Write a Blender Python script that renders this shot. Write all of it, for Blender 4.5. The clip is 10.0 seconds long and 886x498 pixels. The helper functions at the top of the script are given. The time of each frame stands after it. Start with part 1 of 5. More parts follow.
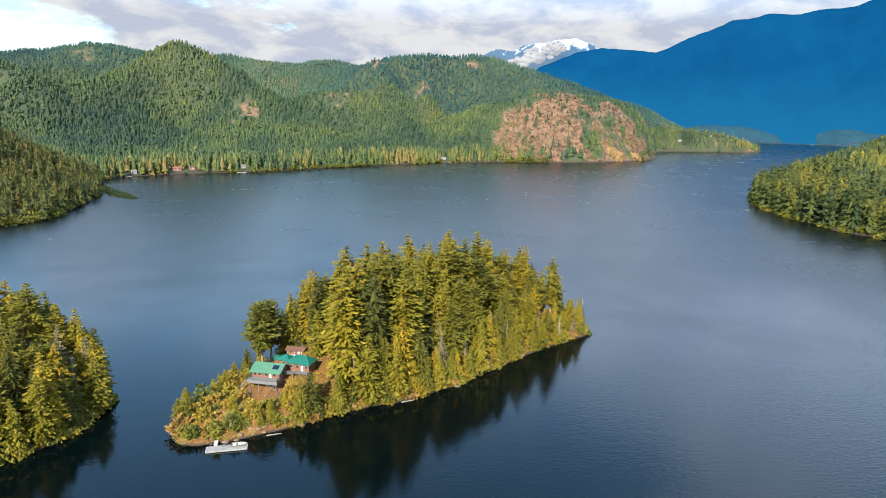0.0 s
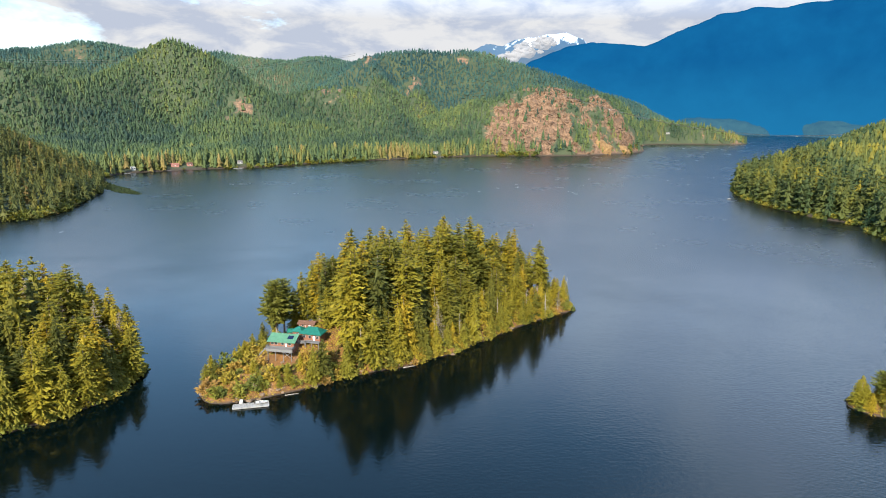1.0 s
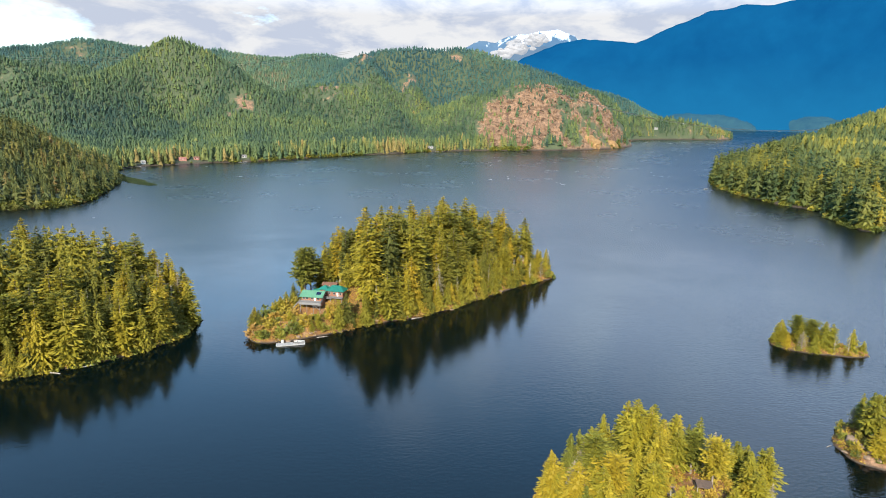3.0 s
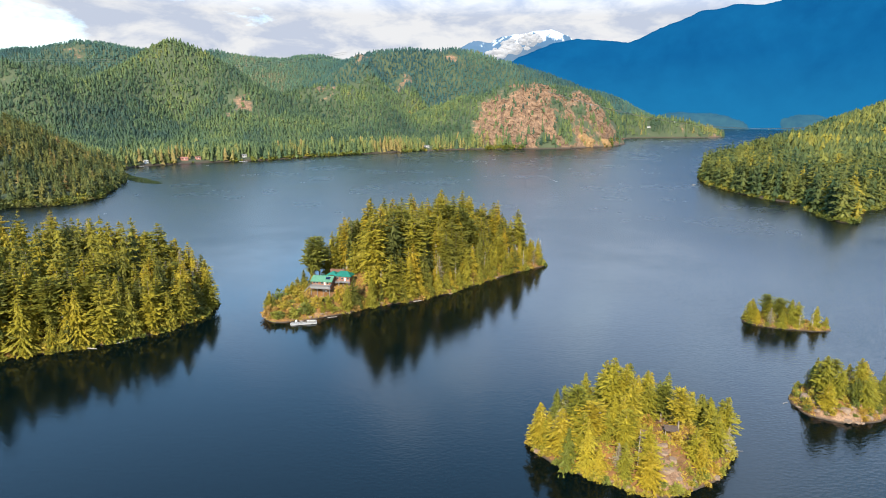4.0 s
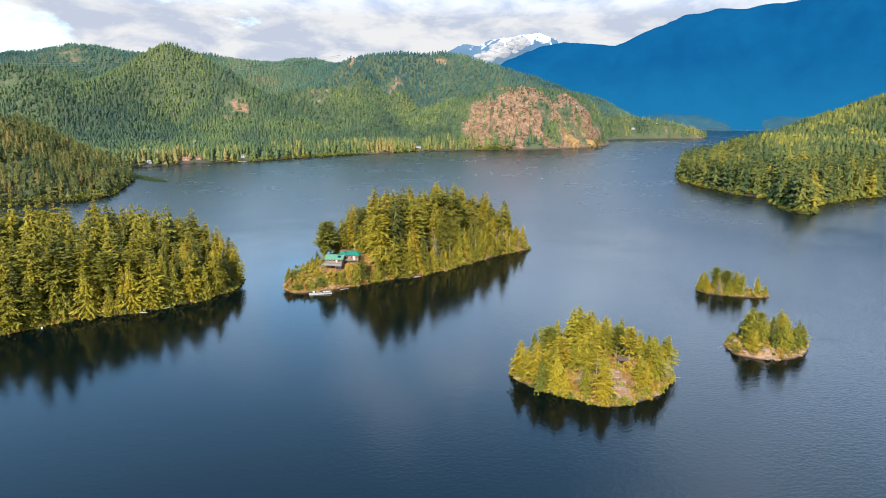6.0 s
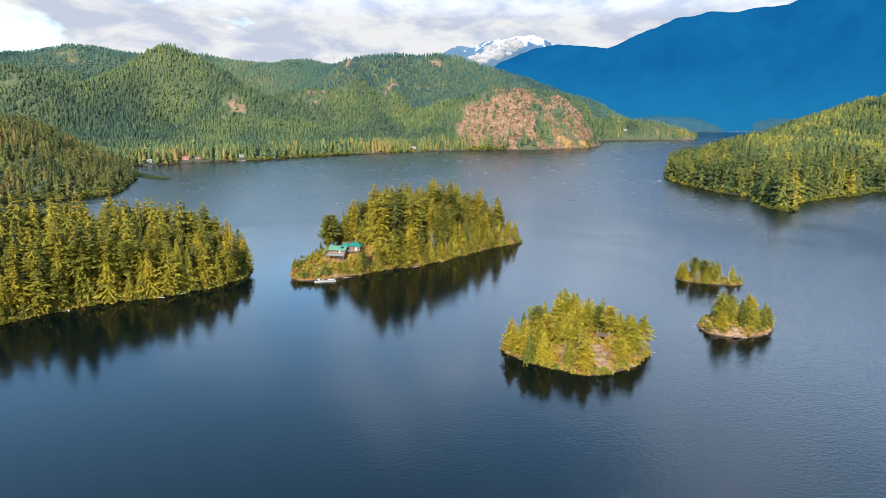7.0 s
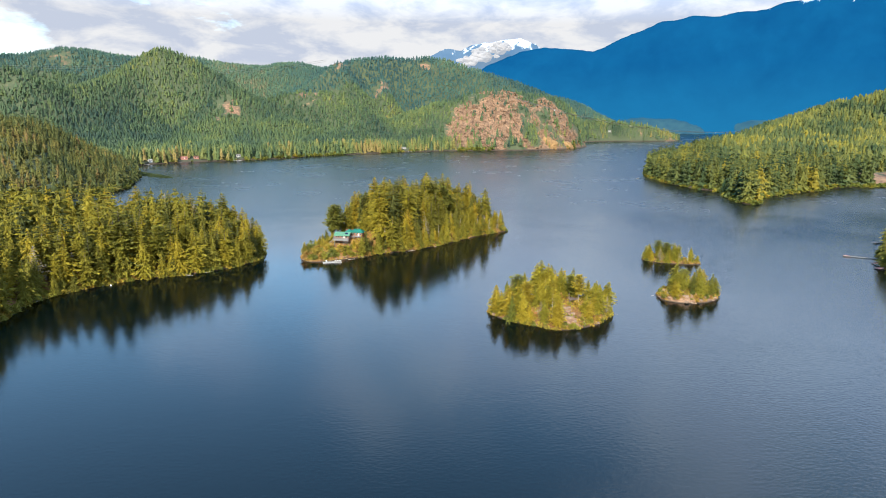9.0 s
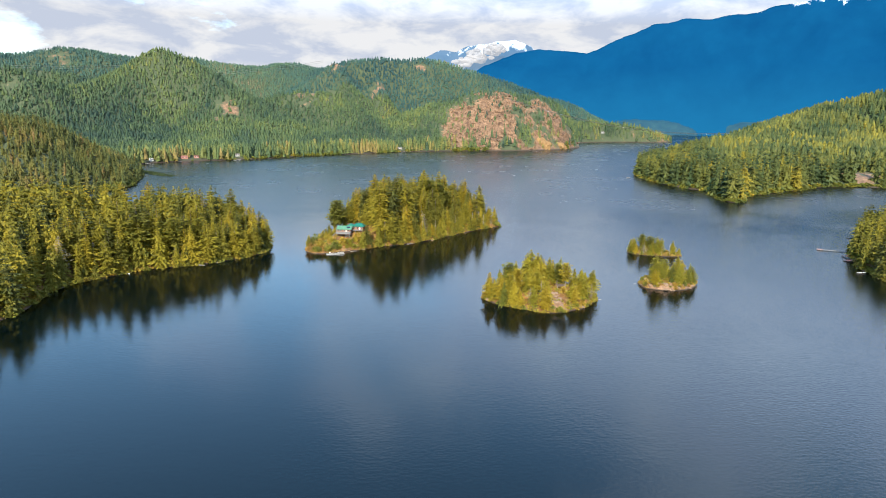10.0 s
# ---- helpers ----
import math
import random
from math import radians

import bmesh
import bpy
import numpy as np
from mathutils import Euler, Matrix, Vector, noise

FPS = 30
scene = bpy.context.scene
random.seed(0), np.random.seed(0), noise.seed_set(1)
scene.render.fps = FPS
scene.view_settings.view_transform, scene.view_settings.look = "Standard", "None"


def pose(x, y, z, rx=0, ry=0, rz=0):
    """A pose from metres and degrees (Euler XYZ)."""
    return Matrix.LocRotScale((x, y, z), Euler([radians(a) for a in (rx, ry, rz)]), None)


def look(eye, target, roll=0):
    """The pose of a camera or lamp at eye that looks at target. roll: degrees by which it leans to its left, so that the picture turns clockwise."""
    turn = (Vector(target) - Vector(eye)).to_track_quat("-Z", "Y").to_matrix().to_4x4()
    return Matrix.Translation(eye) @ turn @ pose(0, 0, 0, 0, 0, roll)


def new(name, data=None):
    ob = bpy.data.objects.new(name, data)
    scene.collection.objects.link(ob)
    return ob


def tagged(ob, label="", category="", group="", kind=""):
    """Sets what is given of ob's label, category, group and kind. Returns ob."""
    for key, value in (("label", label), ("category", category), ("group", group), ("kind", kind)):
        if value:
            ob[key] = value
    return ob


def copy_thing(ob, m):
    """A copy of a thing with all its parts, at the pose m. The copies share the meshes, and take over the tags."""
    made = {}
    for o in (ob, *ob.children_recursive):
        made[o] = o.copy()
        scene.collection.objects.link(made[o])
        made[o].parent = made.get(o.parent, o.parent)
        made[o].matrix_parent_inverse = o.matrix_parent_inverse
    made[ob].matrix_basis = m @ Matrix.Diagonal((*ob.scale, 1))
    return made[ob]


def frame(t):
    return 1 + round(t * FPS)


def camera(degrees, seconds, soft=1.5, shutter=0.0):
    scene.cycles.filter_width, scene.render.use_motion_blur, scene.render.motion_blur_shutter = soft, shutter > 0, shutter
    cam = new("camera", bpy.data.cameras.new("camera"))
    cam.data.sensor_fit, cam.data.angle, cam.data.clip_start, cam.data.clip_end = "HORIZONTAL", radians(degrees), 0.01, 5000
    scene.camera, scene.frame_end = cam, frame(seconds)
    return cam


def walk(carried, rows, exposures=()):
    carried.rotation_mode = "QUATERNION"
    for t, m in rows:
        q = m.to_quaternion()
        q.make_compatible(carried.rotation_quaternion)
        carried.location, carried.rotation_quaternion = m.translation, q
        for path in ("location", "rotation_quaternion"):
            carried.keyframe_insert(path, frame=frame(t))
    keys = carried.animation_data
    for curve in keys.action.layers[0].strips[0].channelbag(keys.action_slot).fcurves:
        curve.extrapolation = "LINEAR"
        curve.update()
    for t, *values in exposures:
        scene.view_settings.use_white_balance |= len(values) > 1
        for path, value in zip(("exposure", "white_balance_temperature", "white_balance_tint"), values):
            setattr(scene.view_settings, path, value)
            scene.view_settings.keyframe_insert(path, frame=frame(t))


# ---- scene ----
cam = camera(70.7, 10.0, 1.0)
PATH = [
    (0, (17.874, -29.352, 102.608), (17.885, -27.397, 102.186), 1.5),
    (0.5, (17.232, -42.938, 102.679), (17.254, -40.984, 102.25), 1.2),
    (1, (16.438, -56.348, 102.494), (16.473, -54.396, 102.058), 1.0),
    (1.5, (15.556, -69.82, 102.44), (15.597, -67.87, 101.999), 0.9),
    (2, (14.704, -83.6, 102.461), (14.749, -81.651, 102.015), 0.9),
    (2.5, (13.502, -97.691, 102.596), (13.552, -95.742, 102.149), 1.0),
    (4, (9.615, -137.655, 101.875), (9.684, -135.707, 101.428), 0.7),
    (4.5, (8.297, -150.323, 101.687), (8.374, -148.375, 101.24), 0.7),
    (5, (6.742, -162.944, 101.493), (6.826, -160.996, 101.048), 0.6),
    (5.5, (5.356, -175.84, 101.242), (5.449, -173.892, 100.8), 0.6),
    (7, (1.07, -213.94, 100.218), (1.191, -211.992, 99.783), 0.8),
    (7.5, (-0.432, -226.694, 99.926), (-0.299, -224.746, 99.492), 0.9),
    (8, (-1.949, -239.184, 99.56), (-1.806, -237.236, 99.129), 0.8),
    (8.5, (-3.68, -251.202, 99.219), (-3.531, -249.255, 98.791), 0.8),
    (9, (-5.179, -263.805, 99.132), (-5.022, -261.857, 98.704), 0.8),
    (9.5, (-7.106, -276.971, 99.02), (-6.94, -275.024, 98.595), 1.0),
    (10, (-8.745, -290.139, 98.949), (-8.571, -288.192, 98.524), 1.0),
]
walk(cam, [(t, look(eye, target, roll)) for t, eye, target, roll in PATH], ((0, 1.03), (1.0, 1.06), (3.0, 1.15), (10, 1.15)))

# ---- world, sun ----
SUN = Vector((-0.27, -1.0, 0.70)).normalized()
world = bpy.data.worlds.new("world")
scene.world = world
world.use_nodes = True
wn, wl = world.node_tree.nodes, world.node_tree.links
wn.clear()


def wnode(kind, **values):
    n = wn.new(kind)
    for k, v in values.items():
        n.inputs[k].default_value = v
    return n


w_out, w_bg = wnode("ShaderNodeOutputWorld"), wnode("ShaderNodeBackground", Strength=0.15)
w_sky = wnode("ShaderNodeTexSky")
w_sky.sky_type, w_sky.sun_disc = "NISHITA", False
w_sky.sun_elevation, w_sky.sun_rotation = math.asin(SUN.z), math.atan2(SUN.x, SUN.y)
w_sky.altitude, w_sky.air_density, w_sky.dust_density, w_sky.ozone_density = 100, 1.0, 0.6, 2.0
w_co, w_sep = wnode("ShaderNodeTexCoord"), wnode("ShaderNodeSeparateXYZ")
wl.new(w_co.outputs["Generated"], w_sep.inputs[0])
w_map = wnode("ShaderNodeMapping", Scale=(1.0, 1.0, 2.7), Location=(0.35, 0.1, 0.2))
wl.new(w_co.outputs["Generated"], w_map.inputs["Vector"])
w_big = wnode("ShaderNodeTexNoise", Scale=3.4, Detail=9.0, Roughness=0.62, Distortion=0.25)
w_small = wnode("ShaderNodeTexNoise", Scale=9.5, Detail=8.0, Roughness=0.6, Distortion=0.3)
for n in (w_big, w_small):
    wl.new(w_map.outputs[0], n.inputs["Vector"])
# cover: dense cloud low over the hills, open blue sky higher up
w_cover = wnode("ShaderNodeMapRange", **{"From Min": 0.17, "From Max": 0.50, "To Min": 0.24, "To Max": -0.08})
wl.new(w_sep.outputs["Z"], w_cover.inputs["Value"])
w_add = wnode("ShaderNodeMath")
wl.new(w_big.outputs["Fac"], w_add.inputs[0]), wl.new(w_cover.outputs[0], w_add.inputs[1])
# cover leans east, added so that the lake reflects brighter on that side
w_side = wnode("ShaderNodeMath")
w_side.operation = "MULTIPLY_ADD"
w_side.inputs[1].default_value = 0.34
wl.new(w_sep.outputs["X"], w_side.inputs[0]), wl.new(w_add.outputs[0], w_side.inputs[2])
w_mask = wnode("ShaderNodeMapRange", **{"From Min": 0.47, "From Max": 0.62})
wl.new(w_side.outputs[0], w_mask.inputs["Value"])
w_tone = wn.new("ShaderNodeValToRGB")
w_tone.color_ramp.elements[0].position, w_tone.color_ramp.elements[0].color = 0.41, (1.72, 1.90, 2.30, 1)
w_tone.color_ramp.elements[1].position, w_tone.color_ramp.elements[1].color = 0.57, (2.60, 2.62, 2.68, 1)
wl.new(w_small.outputs["Fac"], w_tone.inputs[0])
w_mix = wn.new("ShaderNodeMix")
w_mix.data_type = "RGBA"
wl.new(w_mask.outputs[0], w_mix.inputs["Factor"])
w_lift = wn.new("ShaderNodeMix")
w_lift.data_type, w_lift.blend_type = "RGBA", "MULTIPLY"
w_lift.inputs["B"].default_value = (1.12, 1.43, 1.46, 1)
w_high = wnode("ShaderNodeMapRange", **{"From Min": 0.06, "From Max": 0.20})
wl.new(w_sep.outputs["Z"], w_high.inputs["Value"]), wl.new(w_high.outputs[0], w_lift.inputs["Factor"])
wl.new(w_sky.outputs[0], w_lift.inputs["A"])
# upper clouds, mostly out of view, brightened and tinted blue for the lake's reflection
w_glow = wn.new("ShaderNodeMix")
w_glow.data_type, w_glow.blend_type = "RGBA", "MULTIPLY"
w_glow.inputs["B"].default_value = (1.82, 2.36, 3.0, 1)
w_upper = wnode("ShaderNodeMapRange", **{"From Min": 0.13, "From Max": 0.30})
wl.new(w_sep.outputs["Z"], w_upper.inputs["Value"]), wl.new(w_upper.outputs[0], w_glow.inputs["Factor"])
wl.new(w_tone.outputs[0], w_glow.inputs["A"])
wl.new(w_lift.outputs["Result"], w_mix.inputs["A"]), wl.new(w_glow.outputs["Result"], w_mix.inputs["B"])
wl.new(w_mix.outputs["Result"], w_bg.inputs["Color"]), wl.new(w_bg.outputs[0], w_out.inputs[0])

sun = new("sun", bpy.data.lights.new("sun", "SUN"))
sun.data.energy, sun.data.angle, sun.data.color = 6.0, radians(0.5), (1.0, 0.90, 0.72)
sun.matrix_world = look(SUN * 300, (0, 0, 0))


# ---- materials ----
def material(name, rough=0.8, metal=0.0):
    m = bpy.data.materials.new(name)
    m.use_nodes = True
    b = m.node_tree.nodes["Principled BSDF"]
    b.inputs["Roughness"].default_value, b.inputs["Metallic"].default_value = rough, metal
    return m, m.node_tree.nodes, m.node_tree.links, b


def ramp(nodes, stops):
    r = nodes.new("ShaderNodeValToRGB")
    while len(r.color_ramp.elements) < len(stops):
        r.color_ramp.elements.new(0.5)
    for e, (p, c) in zip(r.color_ramp.elements, stops):
        e.position, e.color = p, (*c, 1)
    return r


def noisy(nodes, links, scale, detail=6.0, rough=0.6, stretch=(1, 1, 1)):
    co, mp, n = nodes.new("ShaderNodeTexCoord"), nodes.new("ShaderNodeMapping"), nodes.new("ShaderNodeTexNoise")
    mp.inputs["Scale"].default_value = stretch
    n.inputs["Scale"].default_value, n.inputs["Detail"].default_value, n.inputs["Roughness"].default_value = scale, detail, rough
    links.new(co.outputs["Object"], mp.inputs[0]), links.new(mp.outputs[0], n.inputs["Vector"])
    return n


def mixed(nodes, links, fac, a, b, blend="MIX"):
    m = nodes.new("ShaderNodeMix")
    m.data_type, m.blend_type = "RGBA", blend
    for sock, v in (("Factor", fac), ("A", a), ("B", b)):
        if isinstance(v, (int, float)):
            m.inputs[sock].default_value = v
        elif isinstance(v, tuple):
            m.inputs[sock].default_value = (*v, 1)
        else:
            links.new(v, m.inputs[sock])
    return m.outputs["Result"]


def bumped(nodes, links, b, height, strength, distance):
    n = nodes.new("ShaderNodeBump")
    n.inputs["Strength"].default_value, n.inputs["Distance"].default_value = strength, distance
    links.new(height, n.inputs["Height"]), links.new(n.outputs[0], b.inputs["Normal"])
    return n


def plain(name, low, high, scale, rough=0.75, metal=0.0, bump=0.3, depth=0.02, stretch=(1, 1, 1)):
    """A surface that wanders between two tones at two scales."""
    m, n, l, b = material(name, rough, metal)
    big, fine = noisy(n, l, scale, 5, 0.6, stretch), noisy(n, l, scale * 7, 4, 0.6, stretch)
    f = mixed(n, l, 0.45, big.outputs["Fac"], fine.outputs["Fac"])
    r = ramp(n, ((0.35, low), (0.65, high)))
    l.new(f, r.inputs[0]), l.new(r.outputs[0], b.inputs["Base Color"])
    bumped(n, l, b, fine.outputs["Fac"], bump, depth)
    return m


def foliage(name, stops, per_object, translucent=0.18, vary=0.22):
    """Leaves and needles; each tree has its own shade between the stops."""
    m, n, l, b = material(name, 0.7)
    if per_object:
        src = n.new("ShaderNodeObjectInfo").outputs["Random"]
    else:
        a = n.new("ShaderNodeAttribute")
        a.attribute_name = "tint"
        src = a.outputs["Fac"]
    r = ramp(n, stops)
    l.new(src, r.inputs[0])
    isl = n.new("ShaderNodeNewGeometry").outputs["Random Per Island"]
    v = n.new("ShaderNodeMapRange")
    v.inputs["To Min"].default_value, v.inputs["To Max"].default_value = 1 - vary, 1 + vary
    l.new(isl, v.inputs["Value"])
    hue = n.new("ShaderNodeHueSaturation")
    l.new(r.outputs[0], hue.inputs["Color"]), l.new(v.outputs[0], hue.inputs["Value"])
    col = hue.outputs[0]
    b.inputs["Specular IOR Level"].default_value = 0.25
    l.new(col, b.inputs["Base Color"])
    tr, mx, out = n.new("ShaderNodeBsdfTranslucent"), n.new("ShaderNodeMixShader"), n["Material Output"]
    mx.inputs[0].default_value = translucent
    l.new(col, tr.inputs["Color"]), l.new(b.outputs[0], mx.inputs[1]), l.new(tr.outputs[0], mx.inputs[2])
    l.new(mx.outputs[0], out.inputs["Surface"])
    return m


DARK, MID, OLIVE, GOLD = (0.078, 0.078, 0.010), (0.172, 0.146, 0.011), (0.212, 0.166, 0.011), (0.236, 0.166, 0.010)
STOPS = ((0.0, (0.050, 0.056, 0.010)), (0.14, DARK), (0.32, (0.126, 0.115, 0.011)), (0.60, MID), (0.88, OLIVE), (1.0, GOLD))
HEAD_STOPS = ((0.0, (0.022, 0.044, 0.016)), (0.4, (0.064, 0.080, 0.020)), (0.75, (0.120, 0.121, 0.020)), (1.0, (0.190, 0.156, 0.016)))
SPUR_STOPS = ((0.0, (0.024, 0.040, 0.014)), (0.4, (0.064, 0.074, 0.018)), (0.75, (0.110, 0.104, 0.022)), (1.0, (0.140, 0.095, 0.032)))
# far ridges: the blue of distance haze is mixed into the needle colours
RIDGE_HAZE_STOPS = ((0.0, (0.010, 0.040, 0.044)), (0.45, (0.028, 0.068, 0.054)), (0.8, (0.058, 0.098, 0.052)), (1.0, (0.12, 0.10, 0.060)))
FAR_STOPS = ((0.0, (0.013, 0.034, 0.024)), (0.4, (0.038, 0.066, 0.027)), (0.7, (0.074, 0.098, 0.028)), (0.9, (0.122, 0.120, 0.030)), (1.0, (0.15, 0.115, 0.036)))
M_TREE = foliage("conifer_needles", STOPS, True, 0.3, 0.2)
M_ISLET = foliage("islet_needles", ((0.0, (0.085, 0.092, 0.011)), (0.3, (0.150, 0.138, 0.012)), (0.7, (0.205, 0.172, 0.012)), (1.0, (0.250, 0.180, 0.012))), True, 0.3, 0.2)
M_PINE = foliage("pine_needles", ((0.0, (0.080, 0.084, 0.011)), (1.0, (0.130, 0.120, 0.011))), True, 0.3, 0.2)
M_WOOD = foliage("forest_needles", STOPS, False, 0.3, 0.2)
M_HEAD = foliage("headland_needles", HEAD_STOPS, False, 0.3, 0.14)
M_SPUR = foliage("spur_needles", SPUR_STOPS, False, 0.3, 0.14)
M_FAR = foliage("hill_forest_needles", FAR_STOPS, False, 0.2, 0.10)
M_RIDGE_HAZED = foliage("ridge_needles_hazed", RIDGE_HAZE_STOPS, False, 0.2, 0.10)
BUSH_STOPS = ((0.0, (0.07, 0.085, 0.014)), (0.35, (0.135, 0.130, 0.016)), (0.68, (0.215, 0.155, 0.016)), (0.90, (0.225, 0.140, 0.018)), (1.0, (0.20, 0.115, 0.028)))
M_BUSH = foliage("shrub_leaves", BUSH_STOPS, True)
M_BRUSH = foliage("brush_leaves", BUSH_STOPS, False)
M_BARK = plain("bark", (0.10, 0.075, 0.055), (0.22, 0.18, 0.14), 1.6, 0.9, 0, 0.6, 0.03, (1, 1, 0.25))
M_TWIG = plain("grey_twigs", (0.11, 0.09, 0.055), (0.22, 0.18, 0.115), 1.2, 0.9, 0, 0.3, 0.02)
M_SNAG = plain("dead_wood", (0.17, 0.15, 0.125), (0.30, 0.265, 0.23), 1.6, 0.9, 0, 0.4, 0.02, (1, 1, 0.25))


def ground_material(name, soil, grass, rock_lo, rock_hi, unit):
    """Soil and dry grass with bare rock where the attribute 'rock' says so."""
    m, n, l, b = material(name, 0.92)
    big, fine = noisy(n, l, 1 / (9 * unit), 6, 0.65), noisy(n, l, 1 / (1.1 * unit), 6, 0.65)
    r1 = ramp(n, ((0.35, soil), (0.62, grass)))
    l.new(mixed(n, l, 0.4, big.outputs["Fac"], fine.outputs["Fac"]), r1.inputs[0])
    streak = noisy(n, l, 1 / (3.0 * unit), 8, 0.7, (1, 1, 0.5))
    r2 = ramp(n, ((0.36, rock_lo), (0.62, rock_hi)))
    l.new(streak.outputs["Fac"], r2.inputs[0])
    a = n.new("ShaderNodeAttribute")
    a.attribute_name = "rock"
    jag = n.new("ShaderNodeMath")
    jag.operation = "ADD"
    sh = n.new("ShaderNodeMapRange")
    sh.inputs["To Min"].default_value, sh.inputs["To Max"].default_value = -0.45, 0.45
    l.new(streak.outputs["Fac"], sh.inputs["Value"])
    l.new(a.outputs["Fac"], jag.inputs[0]), l.new(sh.outputs[0], jag.inputs[1])
    edge = n.new("ShaderNodeMapRange")
    edge.inputs["From Min"].default_value, edge.inputs["From Max"].default_value = 0.42, 0.58
    l.new(jag.outputs[0], edge.inputs["Value"])
    crack = noisy(n, l, 1 / (0.8 * unit), 9, 0.72, (1, 1, 0.35))
    r3 = ramp(n, ((0.40, (0.22, 0.20, 0.19)), (0.55, (1.0, 1.0, 1.0))))
    l.new(crack.outputs["Fac"], r3.inputs[0])
    broken = mixed(n, l, 0.6, r2.outputs[0], r3.outputs[0], "MULTIPLY")
    dry = mixed(n, l, edge.outputs[0], r1.outputs[0], broken)
    co, sep, wet = n.new("ShaderNodeTexCoord"), n.new("ShaderNodeSeparateXYZ"), n.new("ShaderNodeMapRange")
    wet.inputs["From Min"].default_value, wet.inputs["From Max"].default_value = 0.9 * unit, 0.25 * unit
    l.new(co.outputs["Object"], sep.inputs[0]), l.new(sep.outputs["Z"], wet.inputs["Value"])
    l.new(mixed(n, l, wet.outputs[0], dry, (0.030, 0.020, 0.012)), b.inputs["Base Color"])
    bumped(n, l, b, fine.outputs["Fac"], 0.7, 0.35 * unit)
    return m


M_ISLE = ground_material("island_soil", (0.055, 0.028, 0.010), (0.17, 0.075, 0.016), (0.10, 0.052, 0.028), (0.23, 0.140, 0.082), 0.8)
M_HILL = ground_material("hill_floor", (0.020, 0.034, 0.016), (0.042, 0.054, 0.022), (0.074, 0.042, 0.025), (0.20, 0.120, 0.070), 5.0)

# lake water: ruffled by the wind up the lake and towards the east, calmer in the lee of the west peninsula
M_WATER, n, l, b = material("lake_water", 0.10)
b.inputs["Base Color"].default_value, b.inputs["IOR"].default_value = (0.0004, 0.0022, 0.0026, 1), 1.42
rip, swell, gust = noisy(n, l, 0.60, 2.5, 0.5, (1.0, 1.5, 1)), noisy(n, l, 0.14, 2, 0.5, (1.0, 1.8, 1)), noisy(n, l, 0.011, 4, 0.6)
hgt = mixed(n, l, 0.30, rip.outputs["Fac"], swell.outputs["Fac"])
wave = bumped(n, l, b, hgt, 0.2, 0.48)


def ranged(value, a, c, lo, hi, smooth=True):
    m = n.new("ShaderNodeMapRange")
    m.interpolation_type = "SMOOTHSTEP" if smooth else "LINEAR"
    for key, v in (("From Min", a), ("From Max", c), ("To Min", lo), ("To Max", hi)):
        m.inputs[key].default_value = v
    l.new(value, m.inputs["Value"])
    return m.outputs[0]


def combine(kind, a, c):
    m = n.new("ShaderNodeMath")
    m.operation = kind
    l.new(a, m.inputs[0]), l.new(c, m.inputs[1])
    return m.outputs[0]


wco, wsep = n.new("ShaderNodeTexCoord"), n.new("ShaderNodeSeparateXYZ")
l.new(wco.outputs["Object"], wsep.inputs[0])
drift = ranged(gust.outputs["Fac"], 0.3, 0.7, -45, 45, False)
east = ranged(combine("ADD", wsep.outputs["X"], drift), 0, 260, 0.10, 0.46)
far = ranged(combine("ADD", wsep.outputs["Y"], drift), 150, 420, 0.0, 0.16)
l.new(combine("MULTIPLY", east, ranged(wsep.outputs["Y"], 120, 400, 1.0, 0.03)), wave.inputs["Strength"])
l.new(combine("ADD", ranged(gust.outputs["Fac"], 0.35, 0.65, 0.08, 0.12, False), far), b.inputs["Roughness"])


# ---- mesh tools ----
def mesh(name, V, F, mats, index=None, attrs=None, smooth=False):
    """A mesh from arrays of vertices and triangles."""
    V, F = np.asarray(V, np.float32), np.asarray(F, np.int32)
    me = bpy.data.meshes.new(name)
    me.vertices.add(len(V)), me.loops.add(F.size), me.polygons.add(len(F))
    me.vertices.foreach_set("co", V.ravel())
    me.loops.foreach_set("vertex_index", F.ravel())
    me.polygons.foreach_set("loop_start", np.arange(0, F.size, 3, dtype=np.int32))
    for m in mats if isinstance(mats, (list, tuple)) else [mats]:
        me.materials.append(m)
    if index is not None:
        me.polygons.foreach_set("material_index", np.asarray(index, np.int32))
    me.polygons.foreach_set("use_smooth", np.full(len(F), smooth))
    for key, val in (attrs or {}).items():
        me.attributes.new(key, "FLOAT", "POINT").data.foreach_set("value", np.asarray(val, np.float32))
    me.update(calc_edges=True)
    return me


def part(name, bm, mat, parent, label=""):
    """Links a bmesh or a mesh as one object under a thing or a part."""
    me = bm
    if isinstance(bm, bmesh.types.BMesh):
        me = bpy.data.meshes.new(name)
        bm.to_mesh(me)
        bm.free()
        me.materials.append(mat)
    ob = new(name, me)
    ob.parent = parent
    return tagged(ob, label)


def smoothed(pts, rounds=2):
    p = np.asarray(pts, float)
    for _ in range(rounds):
        q = np.roll(p, -1, 0)
        p = np.stack((0.75 * p + 0.25 * q, 0.25 * p + 0.75 * q), 1).reshape(-1, 2)
    return p


